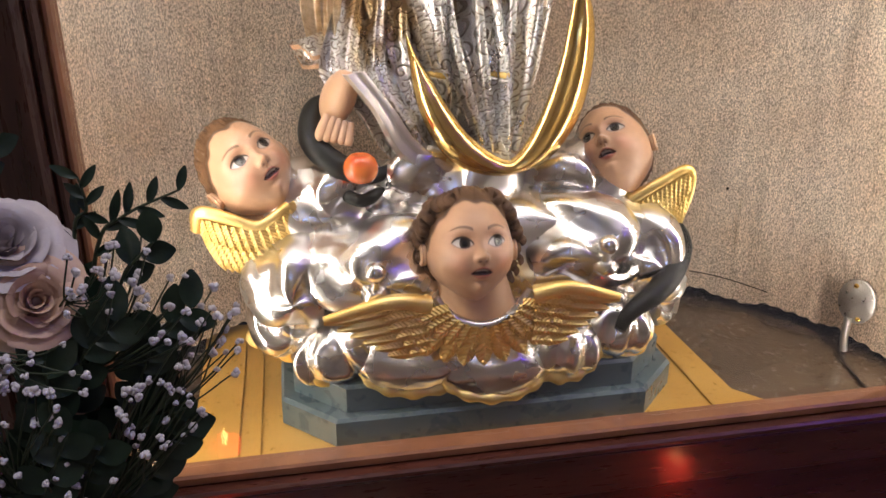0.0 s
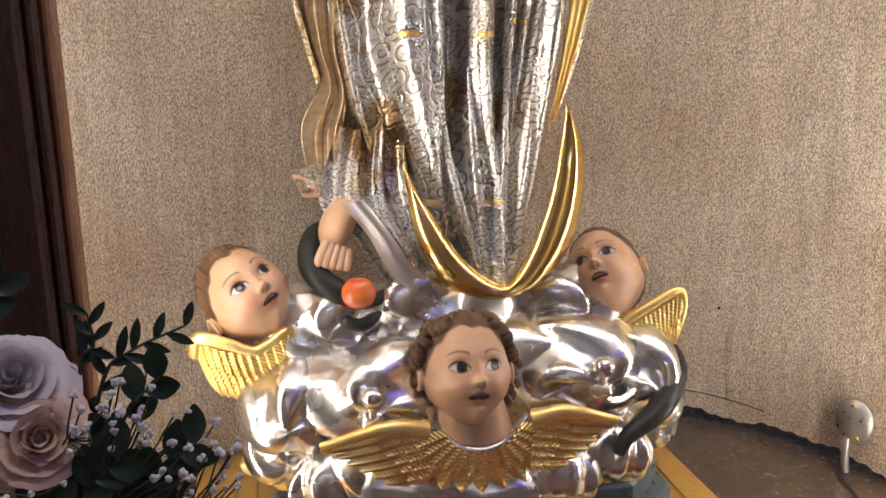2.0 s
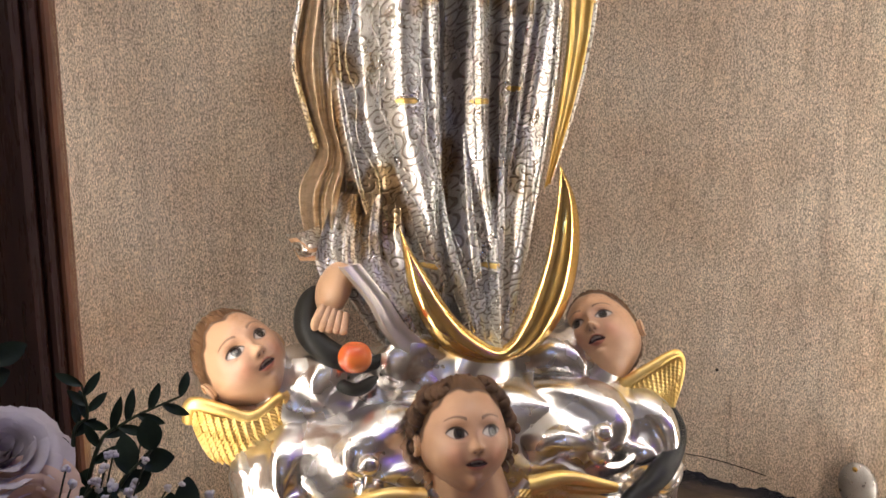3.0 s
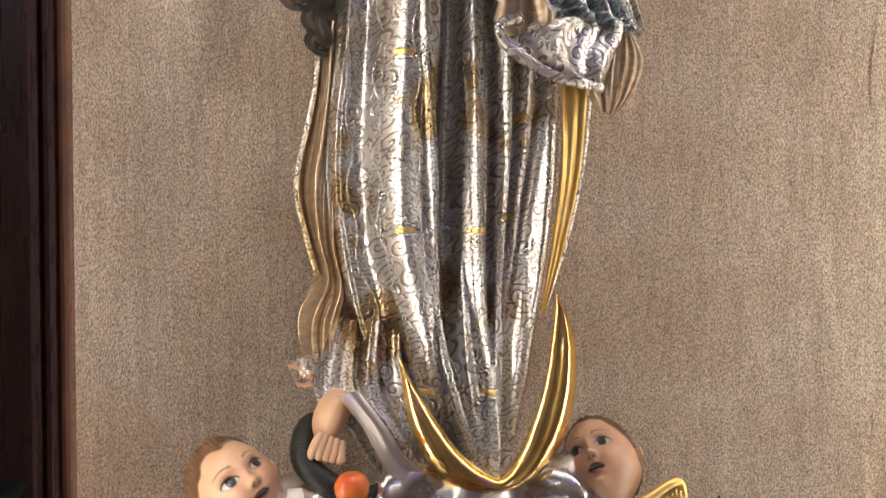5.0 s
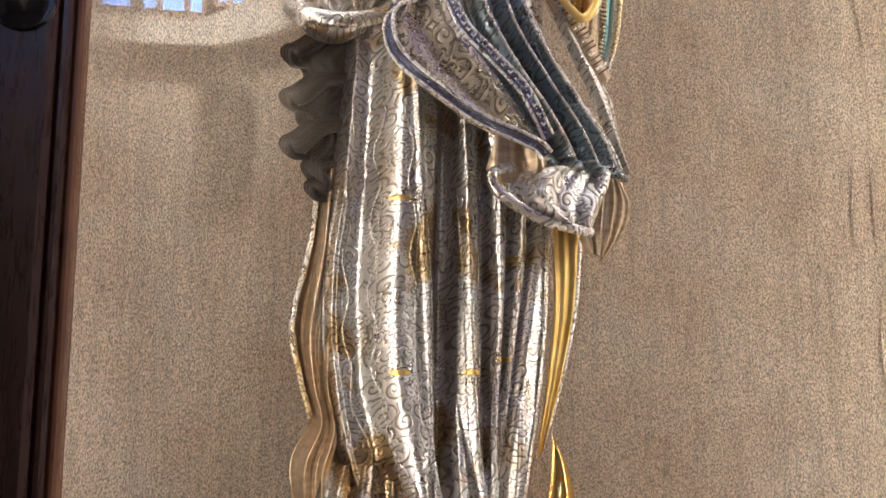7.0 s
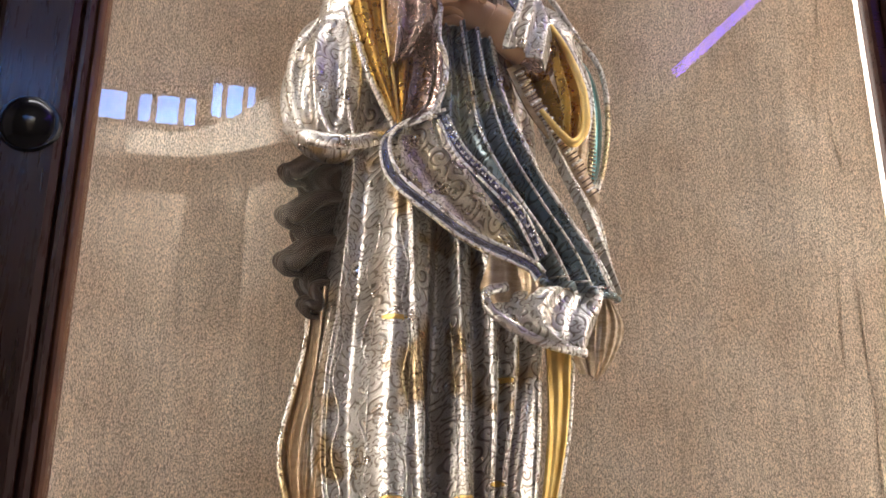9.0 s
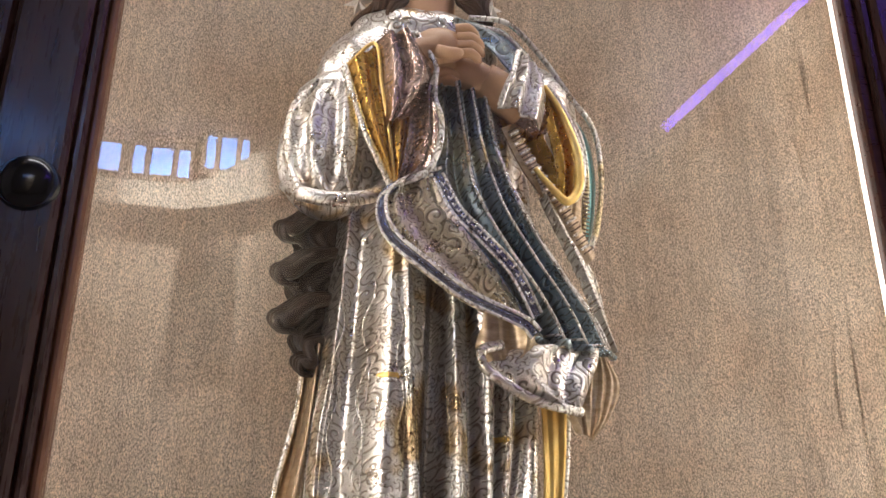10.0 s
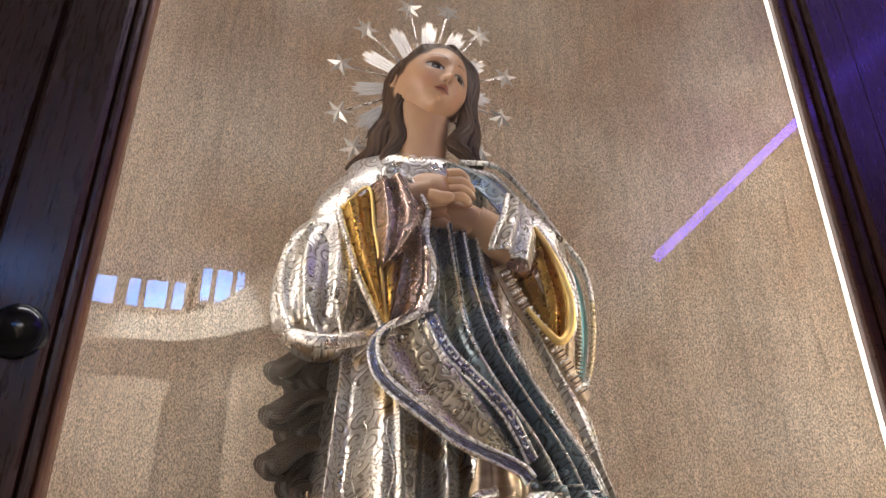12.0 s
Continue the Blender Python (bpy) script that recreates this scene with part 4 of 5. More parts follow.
def palm(s, c, r, R, mat, fingers, way, spread, length, fr):
    """A plain hand: an egg with four fingers."""
    s.ball(c, r, mat, R, 18)
    for i in range(4):
        a = np.asarray(fingers) + np.asarray(spread) * i
        L = length * (0.85, 1.0, 0.97, 0.8)[i]
        w = np.asarray(way)
        p = [a, a + w * L * 0.5 + (0, -0.006, 0.002), a + w * L + (0, 0.004, -0.003)]
        s.tube(spline(p, 12), fr * np.array([1, 1, 1, 1, 1.04, 1.08, 1, 0.98, 0.95, 0.9, 0.75, 0.3]), mat, 10)


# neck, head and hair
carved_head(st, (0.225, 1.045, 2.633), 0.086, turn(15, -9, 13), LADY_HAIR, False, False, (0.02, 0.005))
st.tube(spline([(0.208, 1.09, 2.42), (0.206, 1.080, 2.50), (0.214, 1.062, 2.59)], 24), np.linspace(0.064, 0.053, 24), SKIN, 32)
puff(st, (0.215, 1.09, 2.440), (0.130, 0.078, 0.062), SILVER, 0, 9, 0.02, 0.2)
puff(st, (0.130, 1.085, 2.385), (0.098, 0.066, 0.072), SILVER, -40, 7, 0.03, 1.0)
hair_mass(st, [(0.225, 1.060, 2.750), (0.186, 1.060, 2.687), (0.175, 1.060, 2.612), (0.165, 1.060, 2.541), (0.133, 1.060, 2.479)], [0.012, 0.018, 0.019, 0.022, 0.014], 0.9, 12, LADY_HAIR, 2.2, 0.0)
hair_mass(st, [(0.224, 1.100, 2.780), (0.180, 1.100, 2.685), (0.167, 1.100, 2.590), (0.147, 1.100, 2.533), (0.103, 1.100, 2.480)], [0.012, 0.018, 0.020, 0.020, 0.008], 0.9, 10, LADY_HAIR, 2.6, 1.3)
hair_mass(st, [(0.205, 1.035, 2.714), (0.179, 1.035, 2.651), (0.173, 1.035, 2.579), (0.168, 1.035, 2.512), (0.149, 1.035, 2.456)], [0.006, 0.009, 0.010, 0.013, 0.008], 0.9, 8, LADY_HAIR, 2.4, 2.6)
hair_mass(st, [(0.278, 1.070, 2.771), (0.310, 1.070, 2.716), (0.311, 1.070, 2.622), (0.301, 1.070, 2.556), (0.323, 1.070, 2.501)], [0.010, 0.012, 0.015, 0.019, 0.010], 0.9, 10, LADY_HAIR, 2.3, 3.9)
hair_mass(st, [(0.274, 1.035, 2.731), (0.296, 1.035, 2.657), (0.291, 1.035, 2.578), (0.278, 1.035, 2.517), (0.298, 1.035, 2.482)], [0.006, 0.007, 0.010, 0.015, 0.008], 0.9, 8, LADY_HAIR, 2.6, 5.2)
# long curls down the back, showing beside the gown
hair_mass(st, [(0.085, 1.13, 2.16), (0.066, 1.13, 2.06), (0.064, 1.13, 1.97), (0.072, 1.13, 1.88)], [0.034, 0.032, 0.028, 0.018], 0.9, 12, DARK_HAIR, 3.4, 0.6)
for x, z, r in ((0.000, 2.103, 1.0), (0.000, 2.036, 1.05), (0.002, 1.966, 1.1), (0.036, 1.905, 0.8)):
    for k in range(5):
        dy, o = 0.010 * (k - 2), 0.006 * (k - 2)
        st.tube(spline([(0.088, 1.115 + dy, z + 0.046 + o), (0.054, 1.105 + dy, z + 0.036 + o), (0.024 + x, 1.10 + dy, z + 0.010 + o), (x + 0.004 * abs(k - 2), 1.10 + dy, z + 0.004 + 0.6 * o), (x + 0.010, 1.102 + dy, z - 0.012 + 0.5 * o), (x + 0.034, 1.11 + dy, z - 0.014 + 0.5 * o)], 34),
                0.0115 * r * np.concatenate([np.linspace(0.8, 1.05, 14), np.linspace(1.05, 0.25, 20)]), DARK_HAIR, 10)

# sleeves, hands and mantle
puff(st, (0.066, 1.055, 2.222), (0.072, 0.075, 0.112), SILVER, 4, 9, 0.10, 0.4, 80)
puff(st, (0.066, 1.075, 2.315), (0.062, 0.060, 0.040), SILVER, -30, 7, 0.06, 1.0)
st.tube(spline([(0.004, 1.04, 2.150), (0.025, 1.0, 2.122), (0.07, 0.985, 2.112), (0.115, 0.985, 2.122), (0.142, 1.0, 2.145)], 30), 0.011, SILVER, 12)
for c, w in (([(0.036, 2.30), (0.003, 2.24), (0.006, 2.17), (0.028, 2.110)], 0.0040), ([(0.058, 2.30), (0.036, 2.23), (0.042, 2.16), (0.066, 2.108)], 0.0035), ([(0.074, 2.31), (0.078, 2.23), (0.082, 2.16), (0.094, 2.112)], 0.0030)):
    st.tube(spline([(x, 0.985 + 0.25 * (0.07 - x) ** 2 * 20, z) for x, z in c], 40), w, FLAP, 8)
# turned-back cuff: gilded inside, silver edge, and the forearm's sleeve
drape(st, [(0.074, 2.318), (0.090, 2.26), (0.110, 2.20), (0.140, 2.135)], [(0.115, 2.355), (0.124, 2.28), (0.134, 2.22), (0.146, 2.140)], [0.985, 0.975, 0.97], [0.970, 0.962, 0.965], SATIN_GOLD, 1.0, 0.0, 40, 50, lines=[(0.25, 0.3, 0.12, 0.008), (0.7, 0.6, 0.15, -0.010)])
st.tube(spline([(0.072, 0.978, 2.320), (0.088, 0.968, 2.262), (0.108, 0.962, 2.20), (0.142, 0.962, 2.132)], 40), 0.0055, SILVER, 8)
st.tube(spline([(0.076, 0.975, 2.322), (0.113, 0.962, 2.356), (0.124, 0.956, 2.285), (0.136, 0.955, 2.215), (0.147, 0.958, 2.136)], 40), 0.0028, GOLD, 8)
drape(st, [(0.128, 2.235), (0.136, 2.20), (0.142, 2.165), (0.146, 2.130)], [(0.165, 2.245), (0.160, 2.20), (0.156, 2.165), (0.150, 2.130)], [0.975] * 3, [0.970] * 3, SATIN_GOLD, 1.0, 0.003, 30, 30, seed=3)
drape(st, [(0.112, 2.362), (0.116, 2.30), (0.124, 2.25), (0.130, 2.215)], [(0.174, 2.382), (0.203, 2.325), (0.185, 2.27), (0.150, 2.225)], [0.975, 0.965, 0.96], [0.965, 0.955, 0.96], BRONZE, 1.0, 0.0, 70, 60, belly=0.028, lines=[(0.30, 0.2, 0.10, 0.008), (0.50, 0.45, 0.08, -0.012), (0.70, 0.75, 0.12, 0.008)])
st.tube(spline([(0.172, 0.955, 2.382), (0.192, 0.948, 2.345), (0.203, 0.948, 2.318), (0.190, 0.948, 2.275)], 30), 0.0042, FLAP, 8)
drape(st, [(0.165, 2.25), (0.158, 2.20), (0.152, 2.16), (0.146, 2.128)], [(0.204, 2.31), (0.208, 2.235), (0.196, 2.17), (0.160, 2.132)], [0.968] * 3, [0.955] * 3, BRONZE, 1.0, 0.0, 50, 60, belly=0.012, lines=[(0.35, 0.3, 0.14, -0.012), (0.65, 0.7, 0.10, 0.007)])
st.tube(spline([(0.203, 0.946, 2.318), (0.200, 0.944, 2.27), (0.210, 0.944, 2.235), (0.207, 0.944, 2.190), (0.188, 0.946, 2.150), (0.150, 0.950, 2.128)], 50), 0.0042, FLAP, 8)
# joined hands
palm(st, (0.212, 0.962, 2.368), (0.040, 0.020, 0.030), turn(0, 0, -8), SKIN, (0.232, 0.948, 2.393), (0.95, 0.06, -0.10), (0.002, 0.001, -0.0135), 0.047, 0.0076)
st.tube(spline([(0.155, 0.985, 2.330), (0.18, 0.972, 2.350), (0.212, 0.964, 2.366)], 12), np.linspace(0.030, 0.025, 12), SKIN, 18)
st.tube(spline([(0.205, 0.948, 2.350), (0.222, 0.940, 2.344), (0.242, 0.944, 2.350)], 12), [0.010, 0.010, 0.010, 0.010, 0.0095, 0.009, 0.009, 0.009, 0.0088, 0.008, 0.007, 0.003], SKIN, 12)
palm(st, (0.266, 0.982, 2.338), (0.048, 0.022, 0.027), turn(0, 0, 10), SKIN, (0.238, 0.972, 2.352), (-0.93, 0.05, 0.02), (0.002, 0.001, -0.0125), 0.046, 0.0076)
st.tube(spline([(0.285, 0.985, 2.336), (0.315, 0.99, 2.322), (0.352, 1.0, 2.305)], 14), np.linspace(0.027, 0.034, 14), SKIN, 20)
# the other sleeve: silver cuff, gilded hanging lining
drape(st, [(0.334, 2.372), (0.318, 2.330), (0.305, 2.300), (0.302, 2.278)], [(0.372, 2.362), (0.388, 2.330), (0.384, 2.295), (0.376, 2.262)], [0.965, 0.955, 0.965], [0.985, 0.985, 0.985], FLAP, 1.0, 0.0, 60, 50, belly=0.020, lines=[(0.35, 0.3, 0.12, 0.008), (0.55, 0.5, 0.10, -0.010), (0.80, 0.8, 0.12, 0.008)])
st.tube(spline([(0.334, 0.955, 2.375), (0.322, 0.944, 2.335), (0.308, 0.944, 2.300), (0.302, 0.955, 2.276)], 20), 0.0045, FLAP, 8)
puff(st, (0.360, 1.02, 2.310), (0.042, 0.040, 0.055), BRONZE, -35, 4, 0.04, 1.0)
puff(st, (0.395, 1.085, 2.345), (0.082, 0.060, 0.085), SILVER, 35, 5, 0.03, 1.4)
drape(st, [(0.318, 2.280), (0.336, 2.240), (0.360, 2.195), (0.398, 2.150)], [(0.378, 2.300), (0.396, 2.250), (0.415, 2.205), (0.422, 2.155)], [1.0] * 3, [1.005] * 3, SATIN_GOLD, 1.0, 0.0, 40, 50, belly=-0.012, lines=[(0.5, 0.5, 0.2, -0.012)])
drape(st, [(0.384, 2.335), (0.390, 2.285), (0.402, 2.22), (0.405, 2.160)], [(0.394, 2.342), (0.422, 2.285), (0.440, 2.225), (0.430, 2.155)], [0.992] * 3, [1.0] * 3, SATIN_GOLD, 1.0, 0.0, 50, 50, belly=0.006, lines=[(0.25, 0.25, 0.09, 0.008), (0.5, 0.5, 0.09, -0.010), (0.75, 0.75, 0.09, 0.008)])
loop = spline([(0.388, 0.988, 2.342), (0.412, 0.986, 2.30), (0.436, 0.986, 2.235), (0.436, 0.984, 2.175), (0.416, 0.982, 2.146), (0.395, 0.982, 2.160), (0.366, 0.984, 2.195)], 60)
st.tube(loop, 0.0065 * (0.6 + 0.5 * np.sin(np.linspace(0, np.pi, 60))), GOLD, 12)
st.tube(loop[:40] + np.array([0.008, 0.004, 0.004]), 0.005, FLAP, 8)
drape(st, [(0.235, 2.455), (0.290, 2.420), (0.330, 2.375), (0.375, 2.325)], [(0.285, 2.470), (0.340, 2.465), (0.405, 2.405), (0.450, 2.340)], [1.02, 1.0, 1.0], [1.03, 1.045, 1.05], STEEL, 1.0, 0.0, 50, 60, belly=0.012, lines=[(0.3, 0.3, 0.10, 0.005), (0.65, 0.65, 0.08, -0.006)])
# cloak over the far shoulder: gilt stripes inside, a teal border with corded edges
CO = [(0.275, 2.470), (0.345, 2.475), (0.409, 2.420), (0.455, 2.362), (0.497, 2.312), (0.510, 2.234), (0.502, 2.148), (0.482, 2.088)]
CI = [(0.285, 2.455), (0.338, 2.452), (0.396, 2.398), (0.442, 2.340), (0.474, 2.291), (0.484, 2.217), (0.478, 2.150), (0.474, 2.100)]
drape(st, CI, CO, [1.02, 1.05, 1.065], [1.04, 1.075, 1.085], TEAL, 1.0, 0.0, 24, 90, belly=0.004, lines=[(0.5, 0.5, 0.3, 0.003)])
for E_, w in ((CO, 0.0045), (CI, 0.0040)):
    st.tube(spline([(x, 1.018 + 0.055 * k / 7 ** 0.9 / 1.3, z) for k, (x, z) in enumerate(E_)], 70), w, FLAP, 8)
drape(st, [(0.345, 2.425), (0.400, 2.36), (0.436, 2.28), (0.440, 2.18), (0.425, 2.12)], [(0.390, 2.400), (0.442, 2.34), (0.478, 2.27), (0.482, 2.18), (0.474, 2.095)], [1.03] * 3, [1.068] * 3, CLOAK_BACK, 1.0, 0.0, 50, 90, belly=0.004, lines=[(0.3, 0.3, 0.10, -0.008), (0.75, 0.75, 0.05, 0.004)])
for k in range(26):
    f = k / 25
    x, z = 0.462 + 0.012 * math.sin(2.6 * f), 2.290 - 0.170 * f
    st.tube([(x, 1.052, z), (x + 0.011, 1.054, z - 0.001)], 0.0016, SHADE_BROWN, 6)
# blue mantle falling across the gown
ML = [(0.203, 2.320), (0.210, 2.22), (0.205, 2.155), (0.245, 2.071), (0.305, 1.985), (0.340, 1.925)]
MR = [(0.296, 2.305), (0.314, 2.21), (0.358, 2.110), (0.410, 2.032), (0.456, 1.972), (0.486, 1.914)]
M = drape(st, ML, MR, [0.985, 0.975, 0.975, 0.980], [1.0, 0.995, 1.0, 1.01], STEEL, 1.0, 0.0, 150, 140, belly=0.016, seed=1,
          lines=[(0.14, 0.10, 0.05, 0.010), (0.26, 0.24, 0.04, -0.012), (0.42, 0.36, 0.05, 0.016), (0.54, 0.48, 0.045, -0.014), (0.68, 0.62, 0.05, 0.013), (0.80, 0.74, 0.04, -0.012), (0.92, 0.88, 0.06, 0.010)])
for i, r in ((4, 0.0022), (56, 0.0024), (96, 0.0022), (136, 0.0026), (149, 0.0030)):
    st.tube(M[i] + np.array([0, -0.002, 0]), r, FLAP, 8)
st.tube(M[:, -1] + np.array([0, -0.003, 0.004]), 0.005, STEEL, 8)
st.tube(M[:, -8] + np.array([0, -0.002, 0.0]), 0.0018, FLAP, 8)
# silver lining and striped border beside the mantle
drape(st, [(0.345, 2.24), (0.392, 2.13), (0.432, 2.05), (0.462, 1.98), (0.486, 1.925)], [(0.392, 2.17), (0.440, 2.10), (0.478, 2.045), (0.490, 1.985), (0.500, 1.930)], [1.005, 1.01, 1.01], [1.03, 1.035, 1.04], FLAP, 1.0, 0.0, 50, 70, seed=2, lines=[(0.2, 0.2, 0.10, 0.006), (0.6, 0.6, 0.12, -0.010)])
drape(st, [(0.318, 2.262), (0.352, 2.195), (0.398, 2.138), (0.452, 2.055)], [(0.340, 2.275), (0.376, 2.215), (0.424, 2.155), (0.474, 2.078)], [0.996, 0.998, 1.01], [1.0, 1.004, 1.02], CLOAK_BACK, 1.0, 0.0, 30, 60, belly=0.003, lines=[(0.5, 0.5, 0.25, 0.003)])
bd = spline([(0.329, 0.990, 2.268), (0.364, 0.992, 2.205), (0.411, 0.998, 2.146), (0.463, 1.008, 2.066)], 40)
for k in range(2, 38):
    st.tube([bd[k] + (-0.008, -0.003, -0.006), bd[k] + (0.008, -0.001, 0.006)], 0.0012 if k % 3 else 0.0022, SHADE_BROWN if k % 3 else FLAP, 6)
# turned-over front of the mantle: pale brocade between a navy border and a rolled silver edge
SASH = [(0.206, 2.158), (0.158, 2.137), (0.130, 2.110), (0.131, 2.073), (0.150, 2.045), (0.190, 2.015), (0.250, 1.975), (0.322, 1.945), (0.340, 1.928)]
drape(st, SASH[1:7] + [SASH[7]], [(0.206, 2.160), (0.208, 2.148), (0.216, 2.130), (0.240, 2.090), (0.268, 2.055), (0.305, 2.005), (0.338, 1.948)], [0.972] * 3, [0.964] * 3, BROCADE, 1.0, 0.0, 90, 100, seed=5, belly=0.012,
      lines=[(0.25, 0.2, 0.10, 0.006), (0.55, 0.45, 0.10, -0.010), (0.80, 0.75, 0.09, 0.007)])
c = spline([(x, 0.960 - 0.002 * i, z) for i, (x, z) in enumerate(SASH)], 90)
st.tube(c, 0.0064, NAVY, 12)
st.tube(c + np.array([0.006, -0.007, 0.005]), 0.0028, FLAP, 8)
st.tube(c + np.array([-0.006, -0.006, -0.006]), 0.0022, FLAP, 8)
d2 = spline([(0.208, 0.954, 2.150), (0.232, 0.948, 2.100), (0.268, 0.944, 2.062), (0.312, 0.942, 2.015), (0.345, 0.945, 1.955)], 60)
st.tube(d2, 0.0066, NAVY, 10, 0.5)
for o in (-0.0060, 0.0060):
    st.tube(d2 + np.array([o, -0.002, o * 0.8]), 0.0022, FLAP, 8)
for k in range(4, 57, 3):
    st.tube([d2[k] + (-0.003, -0.0045, 0.002), d2[k] + (0.0, -0.005, -0.002), d2[k] + (0.003, -0.0045, 0.002)], 0.0013, FLAP, 6)
# turned hem with its copper inside and the cloth end behind it
drape(st, [(0.280, 1.975), (0.276, 1.945), (0.268, 1.915), (0.285, 1.895)], [(0.350, 1.95), (0.354, 1.93), (0.352, 1.915), (0.335, 1.90)], [0.985] * 3, [0.975] * 3, CLOAK_BACK, 1.2, 0.010, 40, 30, seed=1)
H = drape(st, [(0.300, 1.915), (0.272, 1.905), (0.276, 1.885), (0.310, 1.862), (0.350, 1.846)], [(0.452, 1.925), (0.448, 1.905), (0.438, 1.88), (0.428, 1.855), (0.416, 1.833)], [0.975, 0.97, 0.975], [0.995, 0.99, 0.985], FLAP, 1.7, 0.009, 80, 50, seed=4)
st.tube(spline([(0.300, 0.962, 1.917), (0.270, 0.958, 1.906), (0.276, 0.958, 1.884), (0.310, 0.958, 1.860), (0.350, 0.962, 1.843), (0.416, 0.975, 1.833)], 50), 0.007, FLAP, 8)
drape(st, [(0.43, 1.93), (0.425, 1.88), (0.42, 1.84), (0.43, 1.81)], [(0.495, 1.925), (0.512, 1.885), (0.495, 1.84), (0.462, 1.80)], [1.02] * 3, [1.05] * 3, CLOAK_BACK, 4.2, 0.004, 60, 50, seed=6)
# gilt lining and striped cloak behind the gown
drape(st, [(0.402, 1.87), (0.400, 1.74), (0.385, 1.62), (0.370, 1.52)], [(0.452, 1.86), (0.440, 1.74), (0.415, 1.63), (0.382, 1.53)], [1.09] * 3, [1.11] * 3, GOLD, 1.0, 0.008, 30, 70, seed=2)
st.tube(spline([(0.452, 1.10, 1.86), (0.440, 1.10, 1.74), (0.415, 1.10, 1.63), (0.382, 1.10, 1.53)], 40), 0.005, FLAP, 8)
drape(st, [(0.052, 1.93), (0.042, 1.83), (0.018, 1.71), (0.030, 1.64), (0.046, 1.58), (0.020, 1.52), (0.030, 1.44)], [(0.10, 1.93), (0.09, 1.8), (0.085, 1.7), (0.08, 1.62), (0.09, 1.56), (0.085, 1.5), (0.08, 1.43)], [1.12] * 3, [1.09] * 3, CLOAK_BACK, 2.4, 0.010, 60, 110, seed=3)
st.tube(spline([(0.052, 1.11, 1.93), (0.042, 1.11, 1.83), (0.018, 1.105, 1.71), (0.030, 1.105, 1.64), (0.046, 1.105, 1.58)], 40), 0.004, FLAP, 8)
for k in range(4):
    drape(st, [(0.000 + 0.003 * k, 1.462 - 0.006 * k), (0.018, 1.442 - 0.006 * k)], [(0.045, 1.475 - 0.006 * k), (0.055, 1.450 - 0.006 * k)], [1.10] * 2, [1.09] * 2, SKIN if k % 2 else FLAP, 0.5, 0.003, 12, 8, seed=k)
# skirt sweeping over the foot
drape(st, [(0.068, 1.52), (0.038, 1.43), (0.078, 1.385), (0.118, 1.325), (0.175, 1.290)], [(0.165, 1.52), (0.165, 1.43), (0.185, 1.36), (0.21, 1.32), (0.255, 1.29)], [1.085, 1.03, 1.03], [1.07, 1.015, 1.01], SILVER, 3.2, 0.012, 80, 80, seed=2)
drape(st, [(0.064, 1.432), (0.098, 1.388), (0.124, 1.338), (0.165, 1.293)], [(0.092, 1.436), (0.128, 1.388), (0.162, 1.340), (0.232, 1.292)], [1.0, 0.985, 0.985], [0.998, 0.985, 0.985], PALE_SILVER, 1.0, 0.0, 40, 50, belly=0.008, lines=[(0.2, 0.2, 0.12, 0.004), (0.6, 0.6, 0.2, -0.005)])
st.ball((0.060, 1.03, 1.398), (0.022, 0.034, 0.038), SKIN, turn(0, -20, 24), 20)
for k in range(5):
    st.tube(spline([(0.044 + 0.007 * k, 1.005, 1.380 - 0.003 * k), (0.034 + 0.0085 * k, 0.992, 1.364 - 0.003 * k), (0.031 + 0.0092 * k, 0.992, 1.352 - 0.002 * k)], 10), np.array([8, 8, 8, 8, 8, 8, 8, 7, 6, 3]) * 0.0008, SKIN, 10)

# serpent with the apple under the foot, its tail over the clouds
st.tube(spline([(0.065, 1.07, 1.385), (0.030, 1.05, 1.380), (0.022, 1.01, 1.348), (0.055, 0.985, 1.318), (0.100, 0.985, 1.305), (0.135, 1.0, 1.318)], 50), 0.0140 * np.concatenate([np.linspace(0.9, 1.25, 30), np.linspace(1.25, 0.25, 20)]), SERPENT, 14)
st.tube(spline([(0.056, 0.975, 1.285), (0.082, 0.962, 1.279), (0.110, 0.975, 1.29)], 14), np.array([4, 7, 9, 9, 9, 9, 9, 9, 9, 9, 8, 7, 5, 2]) * 0.001, SERPENT, 10)
st.ball((0.080, 0.962, 1.322), (0.0220, 0.0220, 0.0212), APPLE, n=24, deform=lambda P: P * (1 - 0.16 * np.exp(-((P[..., 2] + 1) / 0.12) ** 2) - 0.2 * np.exp(-((P[..., 2] - 1) / 0.1) ** 2))[..., None])
st.tube(spline([(0.530, 1.05, 1.190), (0.530, 1.0, 1.204), (0.527, 0.958, 1.190), (0.505, 0.926, 1.170), (0.466, 0.897, 1.148), (0.422, 0.878, 1.131), (0.404, 0.868, 1.111)], 50), 0.0155 * np.concatenate([np.linspace(0.7, 1.1, 30), np.linspace(1.1, 0.5, 20)]), SERPENT, 14)

# clouds
def cloud_core(P):
    Q = np.sign(P) * np.abs(P) ** 0.75
    w = rumple(P, 2.6, 8, 2)
    k = 1 + 0.05 * np.sin(9 * w + 5 * P[..., 0]) + 0.05 * w
    return Q * k[..., None]


